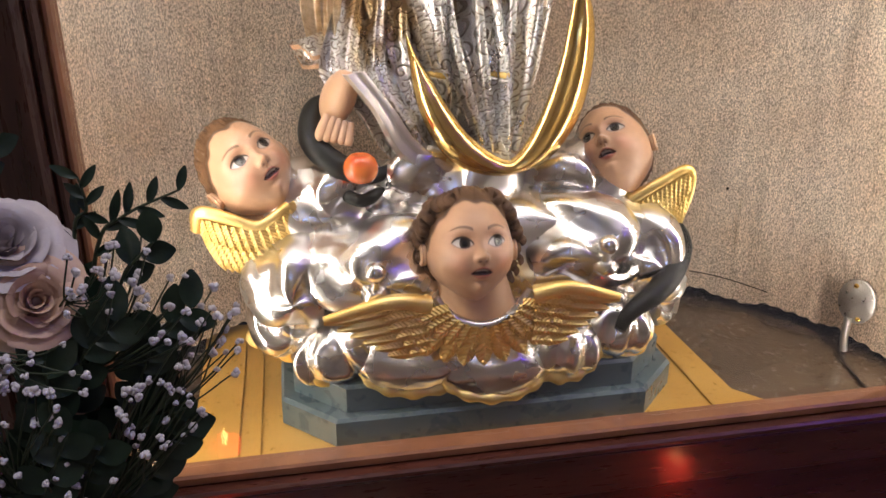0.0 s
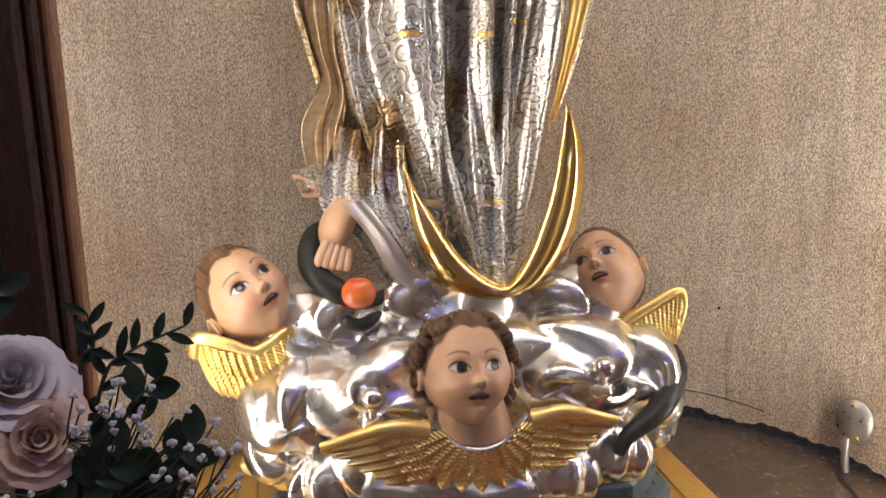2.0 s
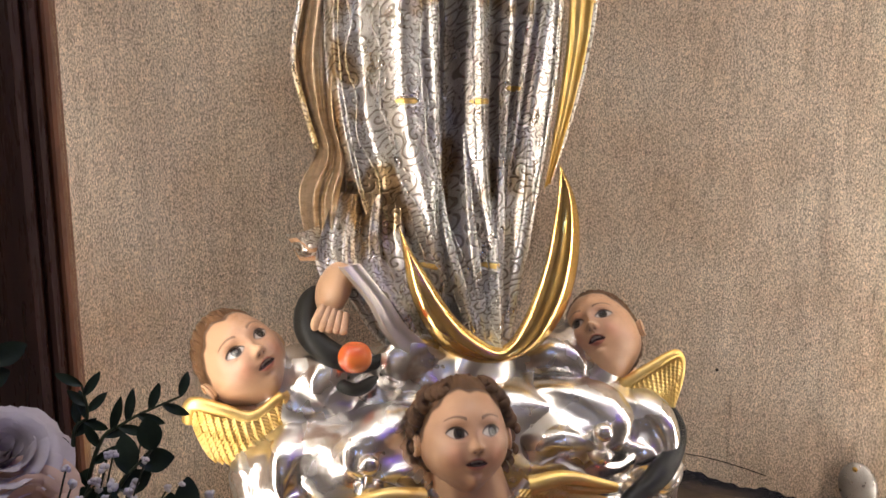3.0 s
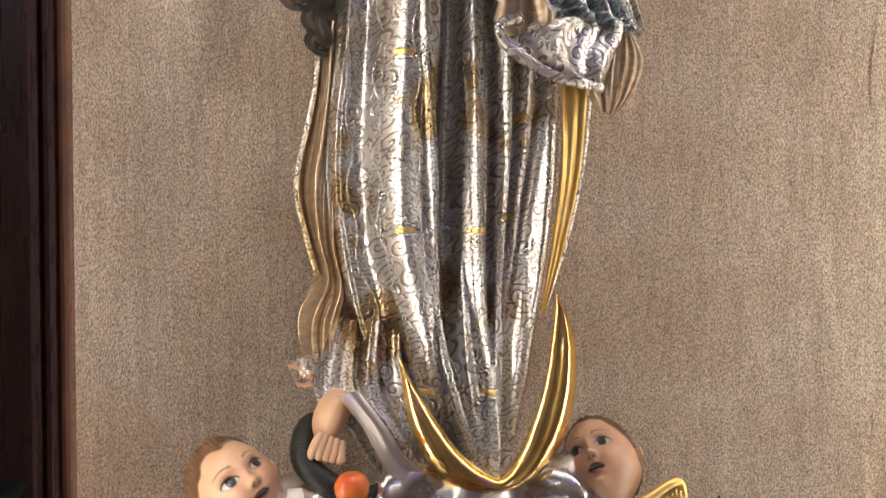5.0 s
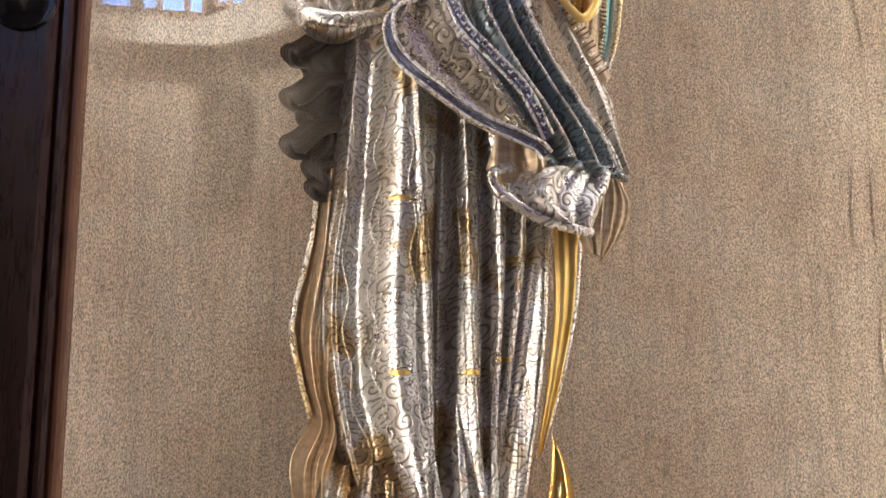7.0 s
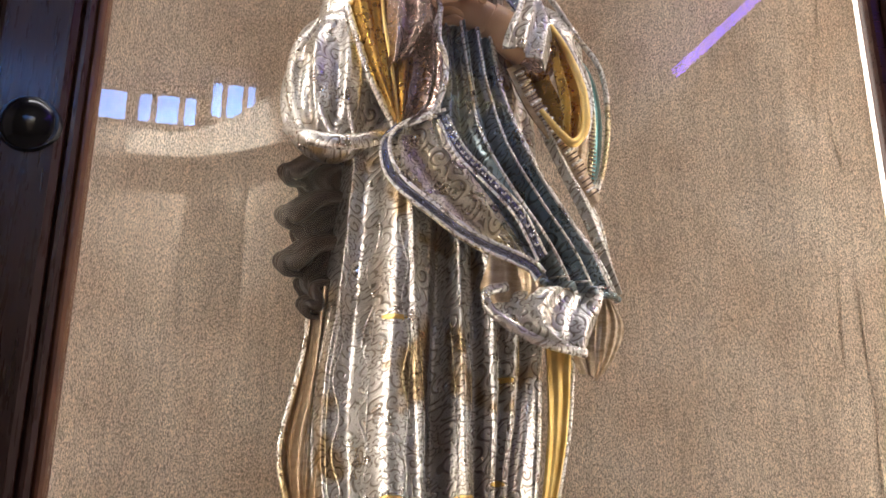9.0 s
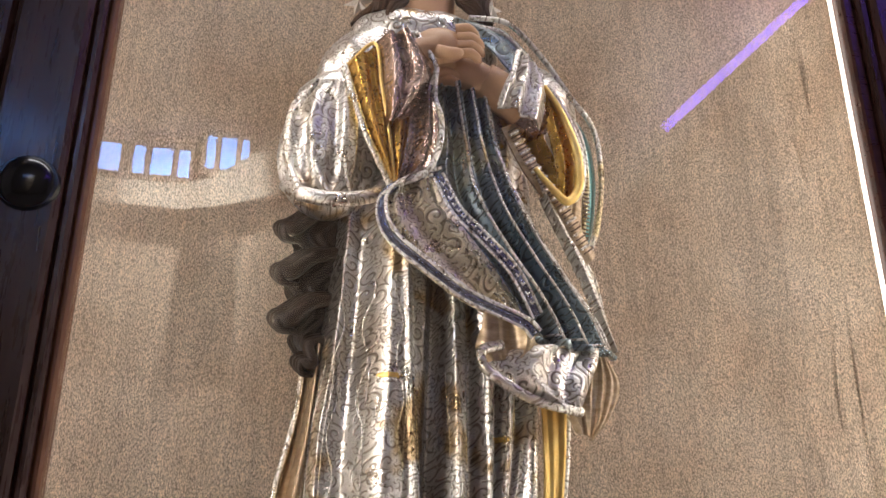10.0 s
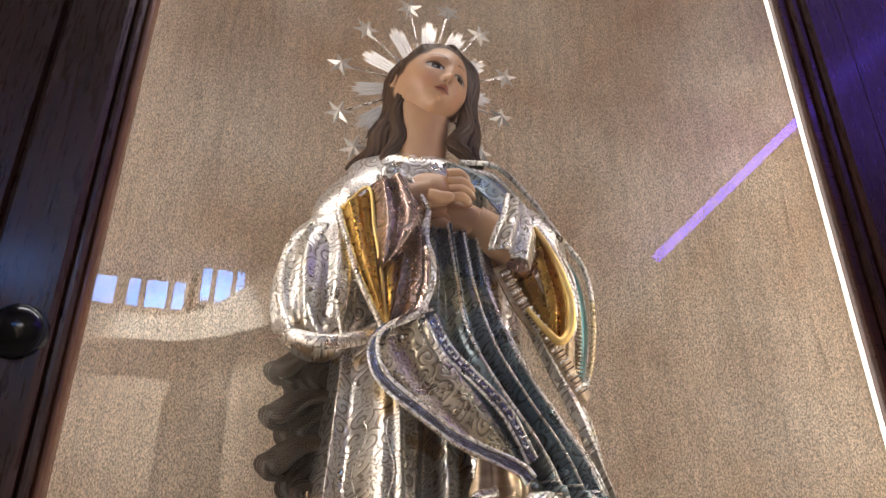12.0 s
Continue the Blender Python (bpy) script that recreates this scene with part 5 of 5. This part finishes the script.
st.ball((0.235, 1.075, 1.160), (0.295, 0.165, 0.115), POLISHED, n=80, deform=cloud_core)
for c, r, arms, tw, sd in (((0.095, 0.965, 1.190), (0.100, 0.072, 0.082), 3, 3.4, 0.3), ((0.380, 0.975, 1.200), (0.098, 0.072, 0.088), 3, -3.2, 1.0),
                           ((0.040, 1.02, 1.258), (0.085, 0.07, 0.055), 3, 2.6, 2.1), ((0.225, 1.01, 1.262), (0.090, 0.07, 0.048), 4, 2.5, 0.9),
                           ((0.395, 1.03, 1.265), (0.088, 0.07, 0.052), 3, -2.5, 2.7), ((-0.015, 1.00, 1.165), (0.064, 0.075, 0.092), 3, 2.6, 1.7),
                           ((0.485, 1.00, 1.165), (0.064, 0.075, 0.088), 3, -2.8, 0.2), ((0.155, 1.00, 1.285), (0.06, 0.05, 0.03), 2, 2.5, 1.9),
                           ((0.408, 1.12, 1.400), (0.026, 0.02, 0.036), 2, 2.0, 0.6),
                           ((-0.020, 0.985, 1.105), (0.054, 0.060, 0.046), 3, 3.0, 1.1), ((0.495, 0.995, 1.110), (0.058, 0.060, 0.055), 4, -3.0, 2.2)):
    swirl(st, c, r, POLISHED, arms, tw, 0.095, sd, 60)
for c, r, arms, sd in (((0.050, 0.935, 1.088), (0.072, 0.050, 0.044), 0, 0.5), ((0.140, 0.905, 1.078), (0.080, 0.045, 0.040), 1, 1.8), ((0.240, 0.890, 1.066), (0.076, 0.045, 0.038), 1, 0.2),
                       ((0.335, 0.905, 1.078), (0.058, 0.045, 0.040), 0, 1.2), ((0.412, 0.925, 1.090), (0.062, 0.045, 0.044), 0, 2.0)):
    if arms:
        swirl(st, c, r, POLISHED, arms, 3.0, 0.06, sd)
    else:
        puff(st, c, r, POLISHED, 12 if c[0] > 0.2 else -20, 9, 0.10, sd)
    a = np.linspace(3.35, 6.05, 30)
    rim = np.stack([c[0] + r[0] * 0.97 * np.cos(a), c[1] - 0.014 - 0.012 * np.sin((a - 3.35) / 2.7 * np.pi), c[2] + r[2] * 0.95 * np.sin(a)], -1)
    st.tube(rim, 0.0075 * (0.5 + 0.6 * np.sin((a - 3.35) / 2.7 * np.pi)) * (1 + 0.25 * np.sin(a * 14)), GOLD, 10)
for c, r in (((-0.062, 0.985, 1.085), 0.014), ((-0.020, 0.965, 1.072), 0.016), ((0.525, 1.0, 1.085), 0.015), ((0.470, 0.955, 1.065), 0.013), ((-0.048, 1.01, 1.135), 0.012)):
    swirl(st, c, (r * 1.3, r, r), GOLD, 2, 4, 0.12, r * 100, 16)
for c in ((0.0855, 0.878, 1.206), (0.385, 0.888, 1.217)):
    c = np.array(c)
    st.ball(c + (0, -0.004, 0.010), 0.0135, POLISHED, n=14)
    st.tube([c + (0, 0.0, -0.014), c + (0, -0.002, 0.0)], [0.006, 0.005], POLISHED, 12)
    st.tube([c + (0, 0.004, -0.022), c + (0, 0.0, -0.018), c + (0, -0.001, -0.013)], [0.016, 0.018, 0.010], POLISHED, 20)

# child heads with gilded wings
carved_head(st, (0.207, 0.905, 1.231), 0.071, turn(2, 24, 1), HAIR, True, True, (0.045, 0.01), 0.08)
st.tube(spline([(0.222, 0.925, 1.125), (0.215, 0.915, 1.165), (0.205, 0.905, 1.21)], 14), np.linspace(0.056, 0.042, 14), SKIN, 24)
rng = np.random.default_rng(4)
for k in range(64):
    sgn = -1 if k % 2 else 1
    f = (k // 2) / 31
    a = 0.35 + 2.0 * f
    x, z = 0.207 + sgn * 0.0600 * math.sin(a), 1.236 + 0.064 * math.cos(a)
    y = 0.868 + 0.040 * math.sin(a) + 0.030 * rng.random()
    curl(st, (x, y, z + 0.006), (sgn * (0.002 + 0.010 * rng.random()), 0.002, -0.022 - 0.008 * rng.random()), 0.0046 + 0.0018 * rng.random(), HAIR, 1.5, sgn)
wing(st, (0.148, 0.862, 1.182), (0.020, 0.845, 1.168), (0.004, 0.0, -0.066), (0.075, 0.0, -0.052), 6, 0.0088, GOLD)
wing(st, (0.280, 0.858, 1.186), (0.390, 0.848, 1.166), (-0.002, 0.0, -0.066), (-0.062, 0.0, -0.052), 6, 0.0088, GOLD)
for row, (n, r0, r1, w) in enumerate(((13, 0.048, 0.086, 0.0095), (11, 0.070, 0.112, 0.0120))):
    for i in range(n):
        a = radians(200 + 140 * i / (n - 1))
        c0 = np.array([0.218, 0.860 - 0.004 * (1 - row), 1.184])
        e = np.array([math.cos(a) * 1.02, -0.04, math.sin(a) * 0.86])
        feather(st, c0 + e * r0, c0 + e * r1, w, GOLD)
st.tube(spline([(0.158, 0.868, 1.178), (0.182, 0.860, 1.152), (0.218, 0.856, 1.142), (0.252, 0.860, 1.152), (0.280, 0.868, 1.180)], 24), 0.0055, POLISHED, 10)

carved_head(st, (-0.064, 1.020, 1.311), 0.069, turn(16, 36, -31), HAIR, True, True, (0.03, 0.03), 0.16)
st.tube([(-0.03, 1.05, 1.22), (-0.045, 1.035, 1.265)], [0.05, 0.045], SKIN, 20)
for i in range(12):
    f = i / 11
    a = np.array([-0.120 + 0.108 * f, 0.985 - 0.012 * math.sin(3 * f), 1.262 - 0.018 * math.sin(math.pi * f) + 0.012 * f])
    feather(st, a, a + (0.022 - 0.010 * f, 0.0, -0.074 + 0.026 * f), 0.0115, GOLD, 0)
    feather(st, a + (0, -0.006, 0.004), a + (0.008, -0.004, -0.032), 0.009, GOLD, 0)
st.tube(spline([(-0.128, 0.99, 1.245), (-0.122, 0.978, 1.270), (-0.085, 0.970, 1.262), (-0.050, 0.968, 1.252), (-0.012, 0.975, 1.275)], 30), np.linspace(0.010, 0.006, 30), GOLD, 12)

carved_head(st, (0.446, 1.035, 1.308), 0.0675, turn(-47, 38, -33), HAIR, True, True, (-0.02, 0.03), 0.06)
st.tube([(0.46, 1.06, 1.24), (0.452, 1.05, 1.28)], [0.05, 0.045], SKIN, 20)
for i in range(13):
    f = i / 12
    a = np.array([0.458 + 0.082 * f, 0.992, 1.238 + 0.046 * f])
    b = np.array([0.498 + 0.036 * f, 0.985, 1.180 + 0.030 * f - 0.026 * math.sin(math.pi * f)])
    feather(st, a, b, 0.0125, GOLD, 0)
    feather(st, a + (0, -0.006, 0.003), a * 0.55 + b * 0.45 + (0, -0.006, 0), 0.0095, GOLD, 0)
st.tube(spline([(0.458, 0.99, 1.248), (0.498, 0.982, 1.275), (0.536, 0.982, 1.292), (0.548, 0.988, 1.262), (0.536, 0.99, 1.205)], 30), np.linspace(0.008, 0.0045, 30), GOLD, 12)
# folds of the hem drawn together inside the crescent
for x, r in ((0.196, 0.005), (0.238, 0.006), (0.288, 0.005), (0.330, 0.006)):
    st.tube(spline([(x, 1.030, 1.60), (0.265 + (x - 0.265) * 0.85, 1.012, 1.49), (0.266 + (x - 0.265) * 0.55, 1.0, 1.40), (0.268 + (x - 0.265) * 0.30, 0.99, 1.328)], 40), r * (0.5 + 0.7 * np.sin(np.linspace(0.2, 2.6, 40))), SILVER, 12)

statue = tagged(st.object("statue"), "carved figure in chased silver robes over gold crescent and silver clouds", "statue")

# ---- the halo of stars ----
halo = tagged(empty("star_halo"), "silver halo with pointed rays and stars on stems", "halo")
HC = np.array([0.240, 1.130, 2.715])


def star_mesh(r, r2, d):
    s = Shape()
    pts = [(0, -d, 0), (0, d, 0)]
    for k in range(12):
        a, q = math.pi * k / 6 + math.pi / 2, r if k % 2 == 0 else r2
        pts.append((q * math.cos(a), 0, q * math.sin(a)))
    f = []
    for k in range(12):
        a, b = 2 + k, 2 + (k + 1) % 12
        f += [(0, b, a), (1, a, b)]
    s.poly(pts, f, STAR_SILVER)
    return s


def toward(x, z, k):
    """A point k of the way from the halo's centre."""
    return HC + k * (np.array([x, HC[1], z]) - HC)


first = None
for x, z in [(0.205, 2.917), (0.287, 2.926), (0.355, 2.878), (0.405, 2.776), (0.392, 2.671), (0.348, 2.578), (0.108, 2.547), (0.076, 2.622), (0.074, 2.737), (0.118, 2.837)]:
    s = Shape()
    s.tube([toward(x, z, 0.40), toward(x, z, 0.95)], [0.0026, 0.0016], POLISHED, 8)
    part("stem", s, halo)
    star = star_mesh(0.0290, 0.0112, 0.010).object("star", halo, False) if first is None else new("star", first.data)
    first = first or star
    star.parent = halo
    star.matrix_basis = pose(x, HC[1], z, random.uniform(-14, 14), random.uniform(-20, 20), random.uniform(-14, 14))
for x, z in [(0.169, 2.861), (0.248, 2.897), (0.318, 2.882), (0.367, 2.809), (0.378, 2.709), (0.355, 2.628), (0.104, 2.59), (0.089, 2.68), (0.11, 2.779)]:
    s = Shape()
    tip = toward(x, z, 1.0) - HC
    side = np.array([-tip[2], 0, tip[0]]) / np.linalg.norm(tip)
    for j in range(7):
        o = (j - 3) / 3
        e = HC + tip * (1.0 - 0.10 * abs(o) - 0.05 * (j % 2)) + side * 0.0150 * o
        s.tube([HC + tip * 0.42 + side * 0.009 * o + (0, 0.003 * (j % 2), 0), e * 0.9 + 0.1 * HC, e], [0.0030, 0.0028, 0.0006], STAR_SILVER, 6, 0.7)
    part("ray", s, halo, "", False)

# ---- small things in the case ----
plate = tagged(empty("cover_plate"), "round pale metal cover plate with two screws on the niche wall", "cover plate")
pc = Vector((0.856, 0.985, 1.058))
face = pose(*pc, 0, 0, -62) @ pose(0, 0, 0, 90, 0, 0)
s = Shape()
a = np.linspace(0, 2 * np.pi, 40, endpoint=False)
rows = [np.stack([0.029 * q * np.cos(a), 0.037 * q * np.sin(a), np.full(40, h)], -1) for q, h in ((1, 0), (1, 0.004), (0.96, 0.006), (0.01, 0.007))]
s.grid(np.stack(rows, 0), STEEL_PLATE, wrap_v=True)
part("disc", s, plate).matrix_basis = face
for x, y in ((-0.004, 0.027), (0.008, -0.027)):
    s = Shape()
    s.ball((x, y, 0.007), (0.004, 0.004, 0.002), SATIN_GOLD, n=10)
    part("screw", s, plate, "dull brass screw").matrix_basis = face
s = Shape()
s.tube(spline([(0.845, 0.985, 1.03), (0.843, 0.982, 0.995), (0.846, 0.98, 0.974)], 12), 0.006, STEEL_PLATE, 8)
tagged(s.object("cable_end"), "short white cable below the plate on the niche wall", "cable")
s = Shape()
s.tube(spline([(0.80, 0.83, SHELF + 0.003), (0.815, 0.92, SHELF + 0.003), (0.838, 0.99, SHELF + 0.006)], 20), 0.0022, BLACK, 6)
tagged(s.object("black_cable"), "thin black cable lying on the niche floor", "cable")

# ---- flowers in front of the case ----
bouquet = tagged(empty("flower_arrangement"), "white and peach roses with baby's breath and dark foliage", "flowers")
rr = random.Random(5)


def rose(c, r, mat, facing):
    g = Shape()
    R = np.array(Vector(facing).normalized().to_track_quat("Z", "Y").to_matrix())
    for ring, (n, rad, h, tilt) in enumerate(((3, 0.16, 0.85, 0.05), (4, 0.30, 0.86, 0.15), (5, 0.46, 0.80, 0.32), (6, 0.64, 0.70, 0.55), (7, 0.82, 0.52, 0.85), (8, 0.98, 0.30, 1.15))):
        for k in range(n):
            a0 = 6.283 * k / n + ring * 0.9 + rr.uniform(-0.2, 0.2)
            P = np.zeros((9, 8, 3))
            width = 6.283 / n * 0.85
            jit = rr.uniform(-0.06, 0.06)
            for i in range(9):
                u = i / 8 * 2 - 1
                for j in range(8):
                    v = j / 7
                    q = rad * (0.35 + 0.65 * v ** 0.6) + tilt * 0.22 * v ** 3
                    a = a0 + u * width * (1 - 0.25 * v ** 3)
                    z = h * (v ** 0.8) * (1 - 0.16 * u * u * v) + jit - tilt * 0.20 * v ** 5
                    P[i, j] = q * math.cos(a), q * math.sin(a), z - 0.35
            P += 0.045 * rumple(P, 4, ring * 10 + k)[..., None] * np.array([1, 1, 0.8])
            g.grid(P * r @ R.T + np.asarray(c), mat)
            g.grid(P * r * 0.985 @ R.T + np.asarray(c), mat)
    return g


for c, r, mat, fc in (((-0.186, 0.515, 1.412), 0.035, PETAL, (0.3, -0.6, 0.8)), ((-0.168, 0.495, 1.380), 0.031, PEACH, (0.35, -0.8, 0.5)), ((-0.235, 0.50, 1.345), 0.034, PETAL, (0, -0.9, 0.4)), ((-0.245, 0.53, 1.425), 0.033, PETAL, (-0.2, -0.5, 0.8))):
    part("rose", rose(c, r, mat, fc), bouquet, "peach rose" if mat is PEACH else "white rose")


def leaf(g, base, way, length, width, up):
    w = Vector(way).normalized()
    side = w.cross(Vector(up)).normalized()
    nn = side.cross(w)
    P = np.zeros((9, 5, 3))
    for i in range(9):
        t = i / 8
        hw = width * math.sin(math.pi * min(1, 0.04 + 0.94 * t)) ** 0.8
        for j in range(5):
            q = (j - 2) / 2
            P[i, j] = Vector(base) + w * length * t + side * hw * q + nn * (0.10 * length * abs(q) * (1 - t) - 0.12 * length * t * t)
    g.grid(P, LEAF)
    g.grid(P - np.array(nn) * 0.0006, LEAF)


def sprig(path, n, length, width):
    g = Shape()
    p = spline(path, 30)
    g.tube(p, np.linspace(0.0018, 0.0008, 30), STEM, 6)
    for k in range(n):
        i = int(3 + 26 * k / (n - 1))
        d = Vector(p[min(29, i + 1)] - p[i - 1]).normalized()
        s2 = d.cross(Vector((0.1, -1, 0.2))).normalized() * (1 if k % 2 else -1)
        leaf(g, p[i], d * 0.75 + s2 * 0.8 + Vector((0, rr.uniform(-0.3, 0.2), rr.uniform(-0.1, 0.2))), length * rr.uniform(0.8, 1.1), width, (0.2, -1, 0.3))
    return g


for path, n, L, w in (([(-0.16, 0.53, 1.30), (-0.135, 0.53, 1.40), (-0.115, 0.53, 1.422), (-0.078, 0.53, 1.438)], 13, 0.021, 0.0034),
                      ([(-0.155, 0.54, 1.33), (-0.15, 0.54, 1.41), (-0.140, 0.54, 1.425), (-0.142, 0.54, 1.447)], 11, 0.019, 0.0033),
                      ([(-0.15, 0.52, 1.30), (-0.12, 0.51, 1.38), (-0.095, 0.51, 1.41)], 7, 0.026, 0.008), ([(-0.14, 0.51, 1.26), (-0.105, 0.50, 1.34), (-0.075, 0.50, 1.365)], 9, 0.026, 0.008),
                      ([(-0.16, 0.52, 1.20), (-0.13, 0.50, 1.28), (-0.105, 0.50, 1.29)], 11, 0.028, 0.009), ([(-0.17, 0.51, 1.15), (-0.14, 0.49, 1.23), (-0.120, 0.49, 1.228)], 11, 0.028, 0.009),
                      ([(-0.19, 0.50, 1.15), (-0.155, 0.47, 1.25), (-0.135, 0.46, 1.29)], 13, 0.026, 0.009), ([(-0.20, 0.48, 1.12), (-0.18, 0.45, 1.24), (-0.15, 0.45, 1.31)], 13, 0.026, 0.009),
                      ([(-0.22, 0.48, 1.12), (-0.20, 0.46, 1.22), (-0.20, 0.46, 1.30)], 13, 0.026, 0.009), ([(-0.24, 0.55, 1.30), (-0.22, 0.55, 1.42), (-0.20, 0.56, 1.47)], 11, 0.026, 0.008),
                      ([(-0.15, 0.49, 1.12), (-0.15, 0.47, 1.18), (-0.135, 0.47, 1.19)], 11, 0.028, 0.009), ([(-0.13, 0.51, 1.24), (-0.115, 0.50, 1.31), (-0.10, 0.50, 1.345)], 13, 0.024, 0.008),
                      ([(-0.17, 0.50, 1.24), (-0.15, 0.49, 1.33), (-0.12, 0.49, 1.365)], 13, 0.026, 0.009), ([(-0.15, 0.50, 1.17), (-0.11, 0.49, 1.25), (-0.085, 0.49, 1.285)], 13, 0.026, 0.009),
                      ([(-0.19, 0.50, 1.20), (-0.17, 0.48, 1.29), (-0.165, 0.48, 1.345)], 13, 0.026, 0.009), ([(-0.21, 0.49, 1.18), (-0.185, 0.47, 1.26), (-0.17, 0.47, 1.30)], 13, 0.026, 0.009)):
    part("foliage", sprig(path, n, L, w), bouquet)


def spray(base, tips):
    """Baby's breath: hair-thin stems that fork, each ending in a ruffled floret."""
    g = Shape()
    for tip, r in tips:
        mid = (np.asarray(base) * 0.45 + np.asarray(tip) * 0.55) + np.array([rr.uniform(-0.01, 0.01), 0, -0.006])
        g.tube(spline([base, mid, tip], 8), [0.0006] * 8, STEM, 4)
        for k in range(7):
            a = rr.uniform(0, 6.28)
            o = np.array([math.cos(a) * 0.6, rr.uniform(-0.7, 0.3), math.sin(a) * 0.6]) * r * (0.3 + 0.7 * rr.random())
            g.ball(np.asarray(tip) + o, np.array([rr.uniform(0.4, 0.62), 0.45, rr.uniform(0.35, 0.6)]) * r, FLORET, turn(rr.uniform(0, 90), rr.uniform(-40, 40), rr.uniform(0, 180)), 5)
    return g


for base, lo, hi, n in (((-0.15, 0.50, 1.32), (-0.125, 0.48, 1.335), (-0.072, 0.52, 1.415), 26), ((-0.12, 0.49, 1.28), (-0.085, 0.48, 1.315), (-0.045, 0.52, 1.372), 20), ((-0.15, 0.48, 1.22), (-0.125, 0.46, 1.27), (-0.072, 0.49, 1.335), 22),
                        ((-0.19, 0.46, 1.26), (-0.225, 0.44, 1.27), (-0.15, 0.46, 1.345), 34), ((-0.18, 0.46, 1.18), (-0.215, 0.43, 1.20), (-0.13, 0.46, 1.275), 34), ((-0.15, 0.47, 1.16), (-0.17, 0.44, 1.17), (-0.115, 0.48, 1.25), 22),
                        ((-0.19, 0.47, 1.36), (-0.20, 0.45, 1.335), (-0.135, 0.47, 1.365), 16), ((-0.15, 0.49, 1.38), (-0.145, 0.475, 1.375), (-0.12, 0.49, 1.415), 8)):
    tips = [([rr.uniform(a, b) for a, b in zip(lo, hi)], rr.uniform(0.0024, 0.0042)) for _ in range(int(n * 1.4))]
    tagged(part("baby_breath", spray(base, tips), bouquet, "white baby's breath"), kind="stuff")
s = Shape()
a = np.linspace(0, 2 * np.pi, 32, endpoint=False)
rows = [np.stack([-0.215 + r * np.cos(a), 0.50 + r * np.sin(a), np.full(32, z)], -1) for r, z in ((0.01, 0.93), (0.045, 0.93), (0.05, 0.94), (0.058, 1.05), (0.066, 1.17), (0.063, 1.17), (0.055, 1.05), (0.01, 0.95))]
s.grid(np.stack(rows, 0), GLASS, wrap_v=True)
part("vase", s, bouquet, "clear glass vase")
s = Shape()
s.box(-0.62, 1.35, 0.22, 0.755, 0.60, 0.63, APRON, 0.004)
s.box(-0.55, -0.47, 0.30, 0.70, 0.0, 0.60, APRON, 0.004)
s.box(1.20, 1.28, 0.30, 0.70, 0.0, 0.60, APRON, 0.004)
s.box(-0.29, -0.16, 0.43, 0.57, 0.63, 0.93, APRON, 0.004)
tagged(s.object("altar_table", None, False), "dark red-brown wooden altar table with a flower block", "table")


def votive(c):
    v = tagged(empty("votive_candle"), "lit candle in a small red glass on the altar table", "candle", "votive candles")
    s = Shape()
    rows = [np.stack([c[0] + r * np.cos(a), c[1] + r * np.sin(a), np.full(32, c[2] + z)], -1) for r, z in ((0.002, 0), (0.022, 0), (0.028, 0.05), (0.026, 0.05), (0.020, 0.006), (0.002, 0.006))]
    s.grid(np.stack(rows, 0), RED_GLOW, wrap_v=True)
    part("glass", s, v, "glowing red glass")
    s = Shape()
    s.ball((c[0], c[1], c[2] + 0.062), (0.006, 0.006, 0.016), FLAME, n=10, deform=lambda P: P * np.stack([1 - 0.5 * np.clip(P[..., 2], 0, 1)] * 2 + [np.ones(P.shape[:-1])], -1))
    part("flame", s, v, "burning flame")


votive((-0.159, 0.35, 0.69))
votive((0.66, 0.42, 0.632))
